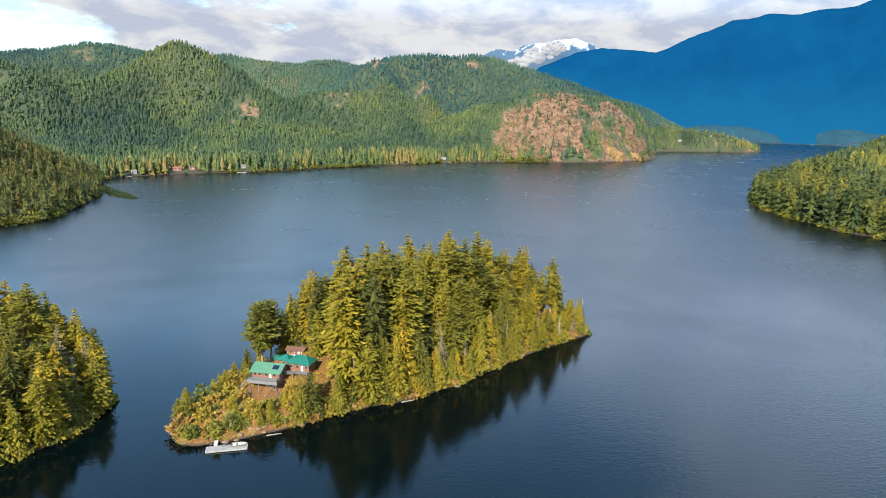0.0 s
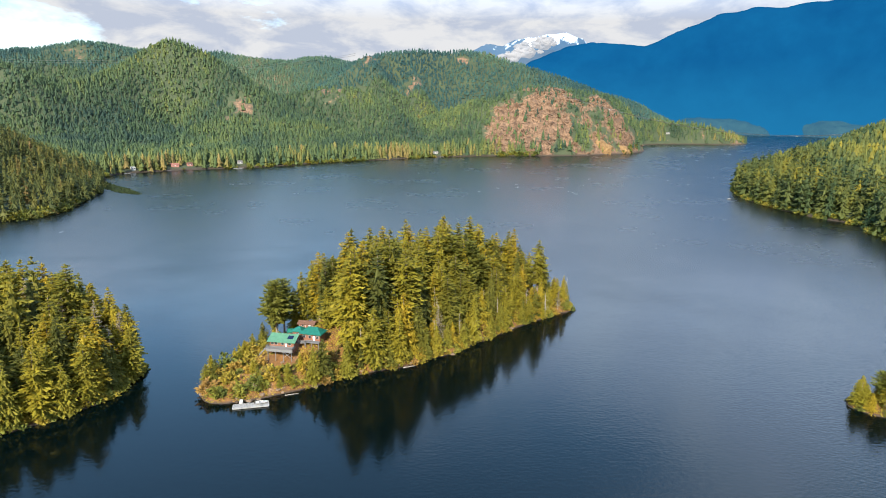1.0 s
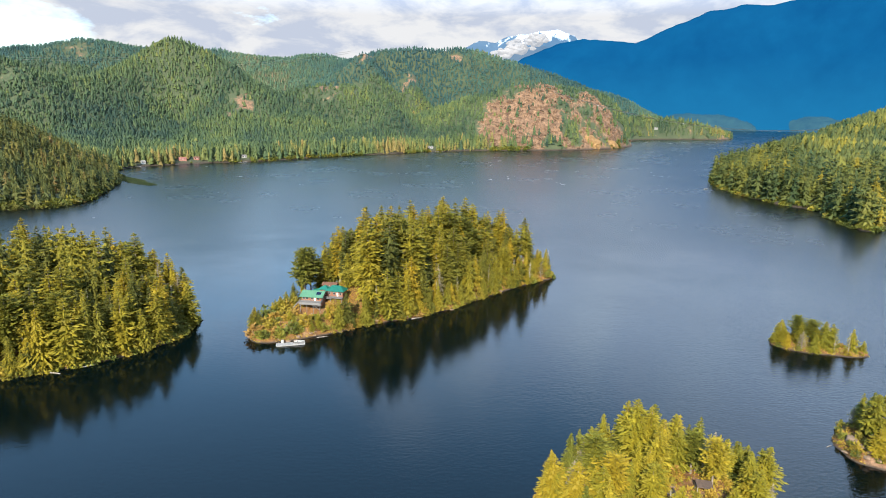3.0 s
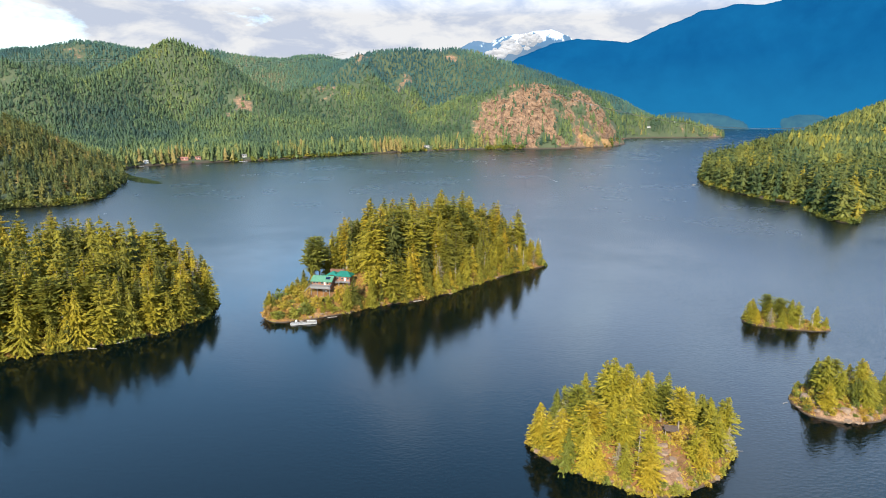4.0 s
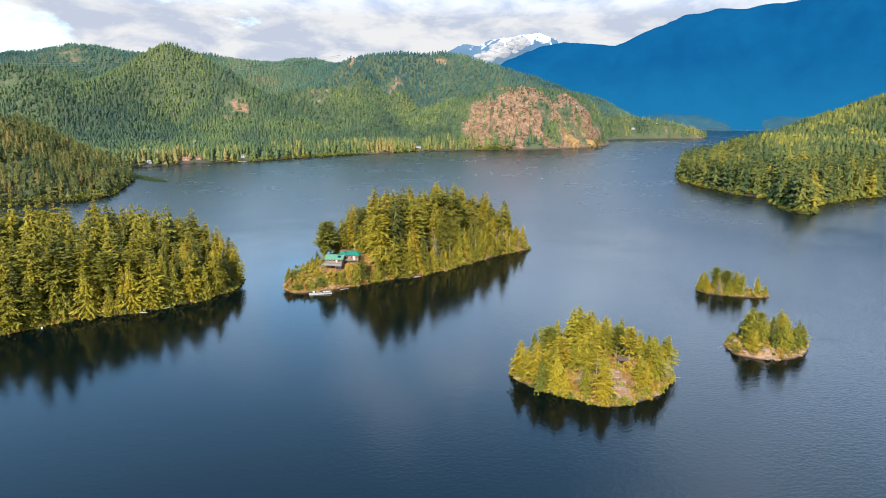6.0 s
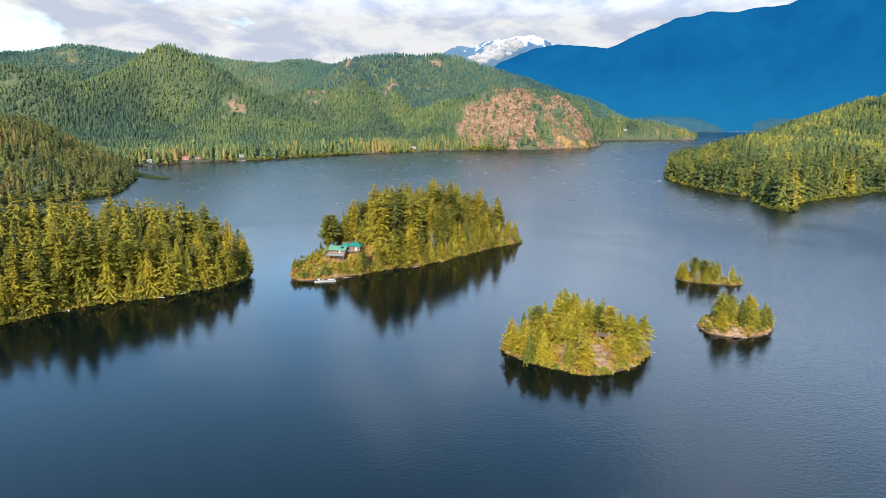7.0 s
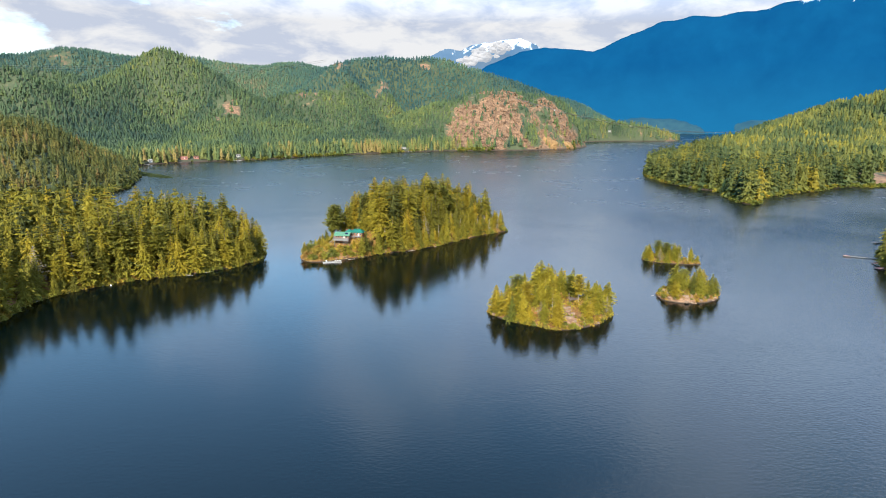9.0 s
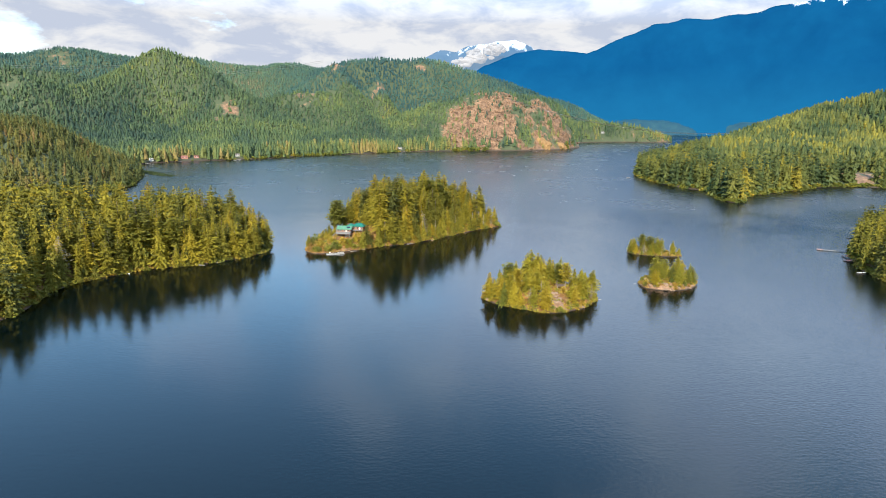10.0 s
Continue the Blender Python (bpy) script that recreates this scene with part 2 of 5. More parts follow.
def inland(P, poly):
    """Distance from the shore, positive on land."""
    out, odd = np.full(len(P), 1e18), np.zeros(len(P), bool)
    for a, c in zip(poly, np.roll(poly, -1, 0)):
        d = c - a
        t = np.clip(((P - a) @ d) / (d @ d + 1e-9), 0, 1)
        out = np.minimum(out, ((P - a - t[:, None] * d) ** 2).sum(1))
        cross = (a[1] > P[:, 1]) != (c[1] > P[:, 1])
        odd ^= cross & (P[:, 0] < (c[0] - a[0]) * (P[:, 1] - a[1]) / (c[1] - a[1] + 1e-12) + a[0])
    return np.where(odd, 1, -1) * np.sqrt(out)


LAT = np.random.default_rng(7).random((256, 256))


def vnoise(x, y):
    i, j = np.floor(x).astype(int), np.floor(y).astype(int)
    u, v = x - i, y - j
    u, v = u * u * (3 - 2 * u), v * v * (3 - 2 * v)
    g = lambda a, c: LAT[a & 255, c & 255]
    return (g(i, j) * (1 - u) + g(i + 1, j) * u) * (1 - v) + (g(i, j + 1) * (1 - u) + g(i + 1, j + 1) * u) * v


def fbm(P, size, octaves=4, gain=0.5):
    """Rolling noise, about -1 to 1, with forms of the given size in metres."""
    out, amp, s, tot = 0, 1.0, 1.0 / size, 0
    for k in range(octaves):
        out = out + amp * (2 * vnoise(P[:, 0] * s + 17.3 * k + 90, P[:, 1] * s + 5.1 * k + 90) - 1)
        tot, amp, s = tot + amp, amp * gain, s * 2.03
    return out / tot * 1.6


def bell(P, cx, cy, sx, sy, turn=0.0):
    c, s = math.cos(radians(turn)), math.sin(radians(turn))
    dx, dy = P[:, 0] - cx, P[:, 1] - cy
    return np.exp(-0.5 * (((c * dx + s * dy) / sx) ** 2 + ((-s * dx + c * dy) / sy) ** 2))


def step(x, a, b):
    t = np.clip((x - a) / (b - a), 0, 1)
    return t * t * (3 - 2 * t)


def crest(P, line, width, power=1.7):
    """Height of a ridge that falls off to both sides of its crest line of (x, y, z)."""
    best, top = np.full(len(P), 1e18), np.zeros(len(P))
    for a, c in zip(line, line[1:]):
        a, c = np.array(a, float), np.array(c, float)
        e = c[:2] - a[:2]
        t = np.clip(((P - a[:2]) @ e) / (e @ e), 0, 1)
        gap = ((P - a[:2] - t[:, None] * e) ** 2).sum(1)
        near = gap < best
        best, top = np.where(near, gap, best), np.where(near, a[2] + t * (c[2] - a[2]), top)
    return top * np.exp(-(np.sqrt(best) / width) ** power)


class Land:
    """A stretch of land: its shore, its height and where its rock lies bare."""

    def __init__(self, name, label, shore, cell, height, bare, mat, ragged=1.0, rounds=2, floor=-3.0):
        self.shore, self.height, self.bare, self.ragged, self.floor = smoothed(shore, rounds), height, bare, ragged, floor
        lo, hi = self.shore.min(0) - 3 * cell, self.shore.max(0) + 3 * cell
        nx, ny = (int(v) + 1 for v in (hi - lo) / cell)
        gx, gy = np.meshgrid(np.linspace(lo[0], hi[0], nx), np.linspace(lo[1], hi[1], ny))
        P = np.stack((gx.ravel(), gy.ravel()), 1)
        d = self.depth(P)
        z = self.z(P, d)
        i = np.arange(nx * ny).reshape(ny, nx)
        q = np.stack((i[:-1, :-1], i[:-1, 1:], i[1:, 1:], i[1:, :-1]), -1).reshape(-1, 4)
        q = q[(d[q] > -2.5 * cell).any(1)]
        F = np.concatenate((q[:, (0, 1, 2)], q[:, (0, 2, 3)]))
        used = np.unique(F)
        back = np.zeros(len(P), int)
        back[used] = np.arange(len(used))
        me = mesh(name, np.column_stack((P, z))[used], back[F], mat, attrs={"rock": self.rock(P, d)[used]}, smooth=True)
        self.ob = tagged(new(name, me), label, "land", kind="structure")

    def depth(self, P):
        return inland(P, self.shore) + self.ragged * fbm(P, 9 * self.ragged, 4, 0.55)

    def z(self, P, d=None):
        d = self.depth(P) if d is None else d
        return np.where(d > 0, self.height(P, np.maximum(d, 0)), np.maximum(d * 0.8, self.floor))

    def rock(self, P, d=None):
        d = self.depth(P) if d is None else d
        return np.clip(self.bare(P, d), 0, 1)

    def scatter(self, spacing, keep, seed, lo=None, hi=None, inset=0.6):
        """Places for trees, jittered, with keep(P, d) as the chance of each."""
        rng = np.random.default_rng(seed)
        lo, hi = self.shore.min(0) if lo is None else np.array(lo), self.shore.max(0) if hi is None else np.array(hi)
        gx, gy = np.meshgrid(np.arange(lo[0], hi[0], spacing), np.arange(lo[1], hi[1], spacing))
        P = np.stack((gx.ravel(), gy.ravel()), 1)
        P = P + (rng.random(P.shape) - 0.5) * spacing * 1.1
        d = self.depth(P)
        ok = (d > inset) & (rng.random(len(P)) < keep(P, d))
        P, d = P[ok], d[ok]
        return P, d, self.z(P, d), rng


# ---- land ----
MAIN = Land("island_main", "wooded rocky island with dry golden grass",
            ((-66, 149), (-57, 145.5), (-42, 153), (-27, 162), (-16, 171), (3, 180), (10, 184), (26, 197), (48, 219), (60, 232), (78, 249), (92, 258),
             (90, 270), (72, 280), (42, 283), (10, 279), (-15, 266), (-36, 243), (-52, 216), (-64, 190), (-71, 166)), 1.3,
            lambda P, d: 0.25 + 15.5 * (1 - np.exp(-d / 15)) * (0.46 + 0.54 * step(P[:, 0], -66, -16)) - 2.8 * bell(P, -42.5, 172.5, 9, 4.5) + 0.9 * fbm(P, 8) * np.minimum(d / 4, 1),
            lambda P, d: 0.22 * step(-d, -2.2, -0.4) + 0.30 * bell(P, -52, 166, 14, 14) + 0.40 * fbm(P, 6), M_ISLE, 1.0)
CABIN = Land("island_cabin", "small wooded island with pale rock slabs",
             ((43.5, 36), (46, 27), (57, 18), (67, 12), (74, 8.5), (84, 11), (96, 18), (107, 33), (104, 47), (92, 57), (74, 60), (56, 55), (47, 47)), 0.9,
             lambda P, d: 0.2 + 7.5 * (1 - np.exp(-d / 9)) + 0.5 * fbm(P, 5) * np.minimum(d / 3, 1),
             lambda P, d: 0.25 * step(-d, -1.6, -0.3) + 0.62 * bell(P, 79, 21, 5, 11, 4) + 0.46 * fbm(P, 4), M_ISLE, 0.8)
ROCKY = Land("island_rocky", "small rocky islet with pale stone shore",
             ((140.5, 61), (142, 51.5), (155, 47.5), (170, 51), (179, 64), (174, 75), (160, 79), (147, 73)), 0.8,
             lambda P, d: 0.2 + 5.2 * (1 - np.exp(-d / 5.5)) + 0.5 * fbm(P, 5) * np.minimum(d / 3, 1),
             lambda P, d: 0.40 * step(-d, -8, -3) * (0.4 + 0.6 * step(-P[:, 1], -66, -56)) + 0.50 * fbm(P, 4), M_ISLE, 0.8)
LOW = Land("island_low", "low narrow islet with golden scrub",
           ((167, 150), (172, 143), (182, 138.5), (196, 134), (205, 136), (203, 142), (194, 149), (182, 156), (171, 158)), 0.8,
           lambda P, d: 0.2 + 2.6 * (1 - np.exp(-d / 4)) + 0.3 * fbm(P, 5) * np.minimum(d / 3, 1),
           lambda P, d: 0.22 * step(-d, -3, -1) + 0.25 * fbm(P, 6), M_ISLE, 0.7)
WEST = Land("peninsula_west", "densely wooded peninsula with a steep shore",
            ((-300, -70), (-225, -25), (-192, 0), (-186, 20), (-194, 55), (-188, 72), (-165, 99), (-140, 114), (-126, 118), (-105, 138), (-95, 155),
             (-97, 178), (-112, 198), (-150, 216), (-220, 236), (-300, 262), (-420, 290), (-560, 300), (-560, -150)), 3.0,
            lambda P, d: 0.3 + 13 * (1 - np.exp(-d / 26)) + 27 * step(d, 35, 210) + 1.2 * fbm(P, 22) * np.minimum(d / 8, 1),
            lambda P, d: 0.3 * step(-d, -3, -0.5) + 0.25 * fbm(P, 9), M_ISLE, 1.6)
EAST = Land("shore_east", "wooded east shore with small jetties",
            ((357, 165), (336, 138), (320, 112), (306, 86), (303, 60), (312, 20), (335, -40), (420, -120), (620, -120), (620, 250), (480, 240), (395, 205)), 3.0,
            lambda P, d: 0.3 + 11 * (1 - np.exp(-d / 22)) + 15 * step(d, 50, 200) + 1.0 * fbm(P, 20) * np.minimum(d / 8, 1),
            lambda P, d: 0.3 * step(-d, -3, -0.5) + 0.25 * fbm(P, 9), M_ISLE, 1.6)
HEAD_CREST = ((449, 800, 15), (531, 860, 34), (607, 890, 42), (736, 1032, 52), (859, 1144, 75), (1019, 1264, 97), (1176, 1334, 133), (1393, 1278, 178))
HEAD = Land("headland_east", "forested headland rising to a long ridge",
            ((445, 830), (410, 740), (397, 655), (405, 580), (432, 540), (408, 480), (394, 440), (403, 415), (424, 432), (462, 492), (552, 538), (636, 592),
             (690, 600), (760, 590), (900, 540), (1150, 480), (1700, 480), (1700, 1700), (1250, 1700), (900, 1360), (660, 1110), (520, 950)), 8.0,
            lambda P, d: 0.4 + ((14 * (1 - np.exp(-d / 30)) + 16 * step(d, 40, 240)) ** 4 + ((1 - np.exp(-d / 70)) * crest(P, HEAD_CREST, 230, 1.9)) ** 4) ** 0.25 + 4 * fbm(P, 90) * np.minimum(d / 40, 1),
            lambda P, d: 0.16 * step(-d, -5, -1) + 0.95 * bell(P, 748, 645, 46, 48) * (1 + 0.6 * fbm(P, 14)) + 0.2 * fbm(P, 30), M_HILL, 4.0)


# crest lines of the hills, each with the width of its flanks
RIDGES = (
    (330, ((-1658, 1834, 194), (-1437, 1999, 242), (-1277, 2098, 274), (-1173, 2154, 298), (-1080, 2199, 292), (-982, 2242, 276), (-825, 2301, 235))),
    (130, ((-1129, 1663, 175), (-1083, 1690, 192), (-1036, 1717, 201), (-952, 1705, 195), (-836, 1651, 175))),
    (115, ((-1043, 1237, 181), (-950, 1302, 178), (-877, 1289, 169), (-827, 1261, 147))),
    (165, ((-886, 1307, 139), (-812, 1327, 139), (-753, 1358, 142), (-719, 1462, 182), (-685, 1520, 216), (-648, 1557, 247), (-616, 1569, 252), (-559, 1567, 224),
           (-496, 1545, 190), (-436, 1499, 152), (-384, 1450, 112), (-314, 1404, 74))),
    (300, ((-746, 2326, 270), (-585, 2266, 260), (-436, 2247, 270), (-349, 2211, 265), (-238, 2124, 246))),
    (130, ((-323, 1607, 137), (-263, 1617, 150), (-200, 1605, 146), (-121, 1552, 118))),
    (210, ((-189, 1908, 228), (-147, 1961, 253), (-20, 1997, 277), (94, 2035, 284), (193, 2079, 275), (294, 2099, 249), (420, 2130, 215), (558, 2193, 176), (679, 2245, 148))),
    (80, ((-187, 1888, 220), (-153, 1791, 194), (-98, 1694, 146))),
    (75, ((-45, 1836, 188), (-26, 1737, 148))),
    (150, ((76, 1596, 106), (156, 1621, 133), (219, 1624, 150), (315, 1631, 158), (400, 1655, 152), (502, 1733, 143), (628, 1864, 125), (782, 2034, 99), (922, 2131, 72),
           (1032, 2161, 48), (1099, 2163, 20))),
)


def hills(P, d):
    base = 22 * (1 - np.exp(-d / 70)) + 34 * step(d, 120, 620) * step(d, 0, 500)
    base = base + step(d, 0, 150) * (54 * bell(P, -520, 700, 125, 145) - 20 * bell(P, -470, 1000, 90, 120))
    w, total = 1 - np.exp(-d / 28), base ** 5
    for width, line in RIDGES:
        total = total + (w * crest(P, line, width)) ** 5
    z = 0.5 + total ** 0.2
    fold = 10 * (0.5 - np.abs(fbm(P, 230, 3, 0.45))) + 5 * fbm(P + 400, 110, 4)
    return np.maximum(z + fold * np.minimum(d / 150, 1) + 1.5 * fbm(P, 30) * np.minimum(d / 20, 1), 0.4 + np.minimum(d, 40) * 0.25)


def bare_hills(P, d):
    rag = 0.75 + 0.75 * fbm(P, 34, 4, 0.6)
    face = 0.95 * bell(P, 250, 1500, 95, 70, 10) + 0.95 * bell(P, 360, 1530, 100, 75, 14) + 0.9 * bell(P, 490, 1600, 90, 50, 34)
    f = np.minimum(face, 1.0) * (0.72 + 0.55 * fbm(P, 55, 4, 0.6))
    f = f + rag * (0.62 * bell(P, -436, 1400, 26, 40) + 0.55 * bell(P, -396, 1420, 22, 26) + 0.8 * bell(P, -190, 1870, 36, 60) + 0.95 * bell(P, -34, 1780, 22, 46)
                   + 0.62 * bell(P, -240, 1580, 46, 30) + 0.5 * bell(P, -910, 1260, 60, 60) + 0.55 * bell(P, 80, 1970, 70, 30) + 0.5 * bell(P, -1150, 2080, 110, 50) + 0.4 * bell(P, -1050, 1690, 60, 30))
    f = f + rag * (0.4 * bell(P, 800, 2095, 60, 18) + 0.5 * bell(P, 960, 2132, 60, 20) + 0.45 * bell(P, 1085, 2150, 30, 24))
    return f + 0.18 * step(-d, -9, -2) + 0.12 * fbm(P, 60)


NORTH = Land("hills_north", "forested hills with bare rock faces along the far shore",
             ((-353, 489), (-343, 512), (-343, 560), (-357, 626), (-384, 715), (-428, 795), (-458, 855), (-440, 908), (-388, 958), (-300, 1012), (-172, 1152),
              (-74, 1238), (30, 1335), (150, 1388), (320, 1420), (460, 1500), (560, 1610), (602, 1690), (625, 1850), (720, 2050), (906, 2112), (1040, 2120),
              (1140, 2170), (1180, 2330), (1100, 2700), (1100, 3300), (-2600, 3300), (-2600, 600), (-900, 470), (-480, 440)), 12.0, hills, bare_hills, M_HILL, 5.0)

# ---- lake ----
S = 9000.0
tagged(new("water", mesh("water", [(-S, -S, 0), (S, -S, 0), (S, S, 0), (-S, S, 0)], [(0, 1, 2), (0, 2, 3)], M_WATER)),
       "dark blue lake water with fine wind ripples", "lake", kind="structure")

# ---- far mountains ----
def mountains(rock_lo, rock_hi, haze, snow_tone, which):
    """A forested range across the end of the lake, and snow peaks behind it, their haze put into the emission."""
    m, n, l, b = material("distant_range_haze", 0.95)
    # rock_lo and rock_hi are the emitted haze tones of the range here
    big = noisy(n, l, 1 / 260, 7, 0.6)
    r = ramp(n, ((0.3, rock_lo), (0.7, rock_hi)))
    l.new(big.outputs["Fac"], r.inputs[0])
    a = n.new("ShaderNodeAttribute")
    a.attribute_name = "snow"
    fine = noisy(n, l, 1 / 70, 6, 0.65, (1, 1, 0.6))
    s1, s2 = n.new("ShaderNodeMath"), n.new("ShaderNodeMapRange")
    l.new(a.outputs["Fac"], s1.inputs[0]), l.new(fine.outputs["Fac"], s1.inputs[1])
    s2.inputs["From Min"].default_value, s2.inputs["From Max"].default_value = 1.0, 1.1
    l.new(s1.outputs[0], s2.inputs["Value"])
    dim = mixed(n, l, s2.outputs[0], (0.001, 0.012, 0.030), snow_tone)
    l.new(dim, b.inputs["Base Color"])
    # the emitted haze turns paler towards the foot
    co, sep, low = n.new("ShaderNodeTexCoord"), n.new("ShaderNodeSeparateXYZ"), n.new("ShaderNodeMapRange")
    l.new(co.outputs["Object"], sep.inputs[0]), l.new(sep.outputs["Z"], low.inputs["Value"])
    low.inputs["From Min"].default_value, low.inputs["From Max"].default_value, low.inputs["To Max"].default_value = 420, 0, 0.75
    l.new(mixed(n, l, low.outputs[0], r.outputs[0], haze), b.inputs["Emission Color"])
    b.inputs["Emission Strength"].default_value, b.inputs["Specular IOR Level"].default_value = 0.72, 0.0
    eye, eye_z = np.array((6.5, -163.0)), 101.5
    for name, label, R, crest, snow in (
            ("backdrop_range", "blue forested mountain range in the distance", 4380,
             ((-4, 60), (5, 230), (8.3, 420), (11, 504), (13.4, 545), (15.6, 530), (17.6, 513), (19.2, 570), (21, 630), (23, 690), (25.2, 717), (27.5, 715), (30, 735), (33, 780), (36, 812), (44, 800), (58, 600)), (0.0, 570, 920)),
            ("backdrop_snow_peaks", "snow covered peaks in the distance", 4640,
             ((-7, 250), (-2, 380), (2.8, 490), (4.5, 560), (6.0, 540), (7.0, 580), (9.2, 615), (11.2, 625), (12.6, 590), (14, 470)), (0.0, 300, 700)))[which:which + 1]:
        an = np.radians(np.linspace(crest[0][0], crest[-1][0], 260))
        prof = np.interp(np.degrees(an), [c[0] for c in crest], [c[1] for c in crest])
        u = np.linspace(0, 1.3, 44)
        A, U = np.meshgrid(an, u)
        rad = R - 620 * (1 - U)
        P = np.stack((eye[0] + np.sin(A) * rad, eye[1] + np.cos(A) * rad), -1).reshape(-1, 2)
        lift = np.where(U < 1, U ** 1.25, 1 - (U - 1) * 1.2)
        ridge = (1 - np.abs(fbm(P, 420, 5, 0.5)).reshape(A.shape)) - 0.5
        z = np.tile(prof, (len(u), 1)) * lift * (1 + 0.22 * ridge * np.sin(np.clip(U, 0, 1) * np.pi) ** 0.7) + 9 * fbm(P, 90, 4).reshape(A.shape) * np.clip(U * 3, 0, 1)
        z = z - 4
        i = np.arange(A.size).reshape(A.shape)
        q = np.stack((i[:-1, :-1], i[:-1, 1:], i[1:, 1:], i[1:, :-1]), -1).reshape(-1, 4)
        F = np.concatenate((q[:, (0, 1, 2)], q[:, (0, 2, 3)]))
        amount = 0.75 * step(z.ravel(), snow[1], snow[2])
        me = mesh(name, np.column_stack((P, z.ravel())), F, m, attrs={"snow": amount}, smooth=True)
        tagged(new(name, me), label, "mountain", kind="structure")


# far shore: blue haze emitted by the surface, mottled, over a very dark base
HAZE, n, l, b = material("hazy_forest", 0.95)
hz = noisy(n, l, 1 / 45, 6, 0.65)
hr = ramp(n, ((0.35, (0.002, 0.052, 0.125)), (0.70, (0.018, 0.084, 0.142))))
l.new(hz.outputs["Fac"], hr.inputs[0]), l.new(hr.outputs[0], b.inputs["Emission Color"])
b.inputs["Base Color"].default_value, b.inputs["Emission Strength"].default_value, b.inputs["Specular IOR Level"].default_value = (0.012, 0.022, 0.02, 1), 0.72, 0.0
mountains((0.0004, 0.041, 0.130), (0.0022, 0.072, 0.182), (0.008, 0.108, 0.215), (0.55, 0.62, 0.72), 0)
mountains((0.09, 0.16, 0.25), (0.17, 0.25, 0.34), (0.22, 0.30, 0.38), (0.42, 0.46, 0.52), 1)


def cloud_bank():
    """White cumulus lying before the snow peaks; its daylight white and grey are emitted."""
    m, n, l, b = material("cloud_glow", 1.0)
    f = noisy(n, l, 1 / 90, 6, 0.6)
    r = ramp(n, ((0.35, (0.60, 0.68, 0.80)), (0.62, (0.98, 0.98, 1.0))))
    l.new(f.outputs["Fac"], r.inputs[0]), l.new(r.outputs[0], b.inputs["Emission Color"])
    b.inputs["Base Color"].default_value = (0.07, 0.07, 0.075, 1)
    b.inputs["Emission Strength"].default_value, b.inputs["Specular IOR Level"].default_value = 0.29, 0.0
    rng = np.random.default_rng(14)
    bm = bmesh.new()
    for k in range(46):
        u = rng.random()
        x, y = 480 + 330 * u + rng.normal(0, 12), 4265 - 40 * u + rng.normal(0, 30)
        size = rng.uniform(8, 36) * (1 - 0.45 * u)
        z = 440 + 130 * u ** 1.1 + rng.normal(0, 22)
        made = bmesh.ops.create_icosphere(bm, subdivisions=3, radius=1.0)["verts"]
        for v in made:
            q = 1 + 0.7 * noise.noise(v.co * 1.6 + Vector((k, 0, 0))) + 0.45 * noise.noise(v.co * 4.2 + Vector((0, k, 0)))
            v.co = Vector((x + v.co.x * size * 1.5 * q, y + v.co.y * size * q, z + v.co.z * size * 0.8 * q))
    for f in bm.faces:
        f.smooth = True
    me = bpy.data.meshes.new("backdrop_cloud_bank")
    bm.to_mesh(me)
    bm.free()
    me.materials.append(m)
    tagged(new("backdrop_cloud_bank", me), "white cloud bank lying before the snow peaks", "cloud", kind="structure")


cloud_bank()
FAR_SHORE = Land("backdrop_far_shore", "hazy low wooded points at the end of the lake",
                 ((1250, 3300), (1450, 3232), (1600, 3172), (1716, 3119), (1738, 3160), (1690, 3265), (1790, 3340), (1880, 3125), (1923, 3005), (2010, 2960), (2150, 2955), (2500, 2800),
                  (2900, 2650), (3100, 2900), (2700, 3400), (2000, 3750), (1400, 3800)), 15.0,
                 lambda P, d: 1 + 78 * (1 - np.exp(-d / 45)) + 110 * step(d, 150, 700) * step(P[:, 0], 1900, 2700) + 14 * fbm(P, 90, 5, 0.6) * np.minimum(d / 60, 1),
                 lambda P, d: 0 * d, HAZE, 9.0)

# ---- trees ----
def trunk_mesh(name, height, radius, mat, rng, top=1.0, lean=0.0, sides=7):
    """A tapered, slightly bent trunk."""
    n = 7
    u = np.linspace(0, top, n)
    bend = rng.normal(0, 0.10, (n, 2)).cumsum(0) * 0.35 + np.outer(u * height * lean, (1, 0.3))
    bend[0] = 0
    an = np.arange(sides) / sides * 2 * np.pi
    V = []
    for k in range(n):
        r = radius * (1 - 0.9 * u[k]) * (1.35 if k == 0 else 1.0)
        V += [(bend[k, 0] + r * math.cos(a), bend[k, 1] + r * math.sin(a), u[k] * height - (0.6 if k == 0 else 0)) for a in an]
    F = []
    for k in range(n - 1):
        for s in range(sides):
            a, c = k * sides + s, k * sides + (s + 1) % sides
            F += [(a, c, c + sides), (a, c + sides, a + sides)]
    return mesh(name, V, F, mat, smooth=True)


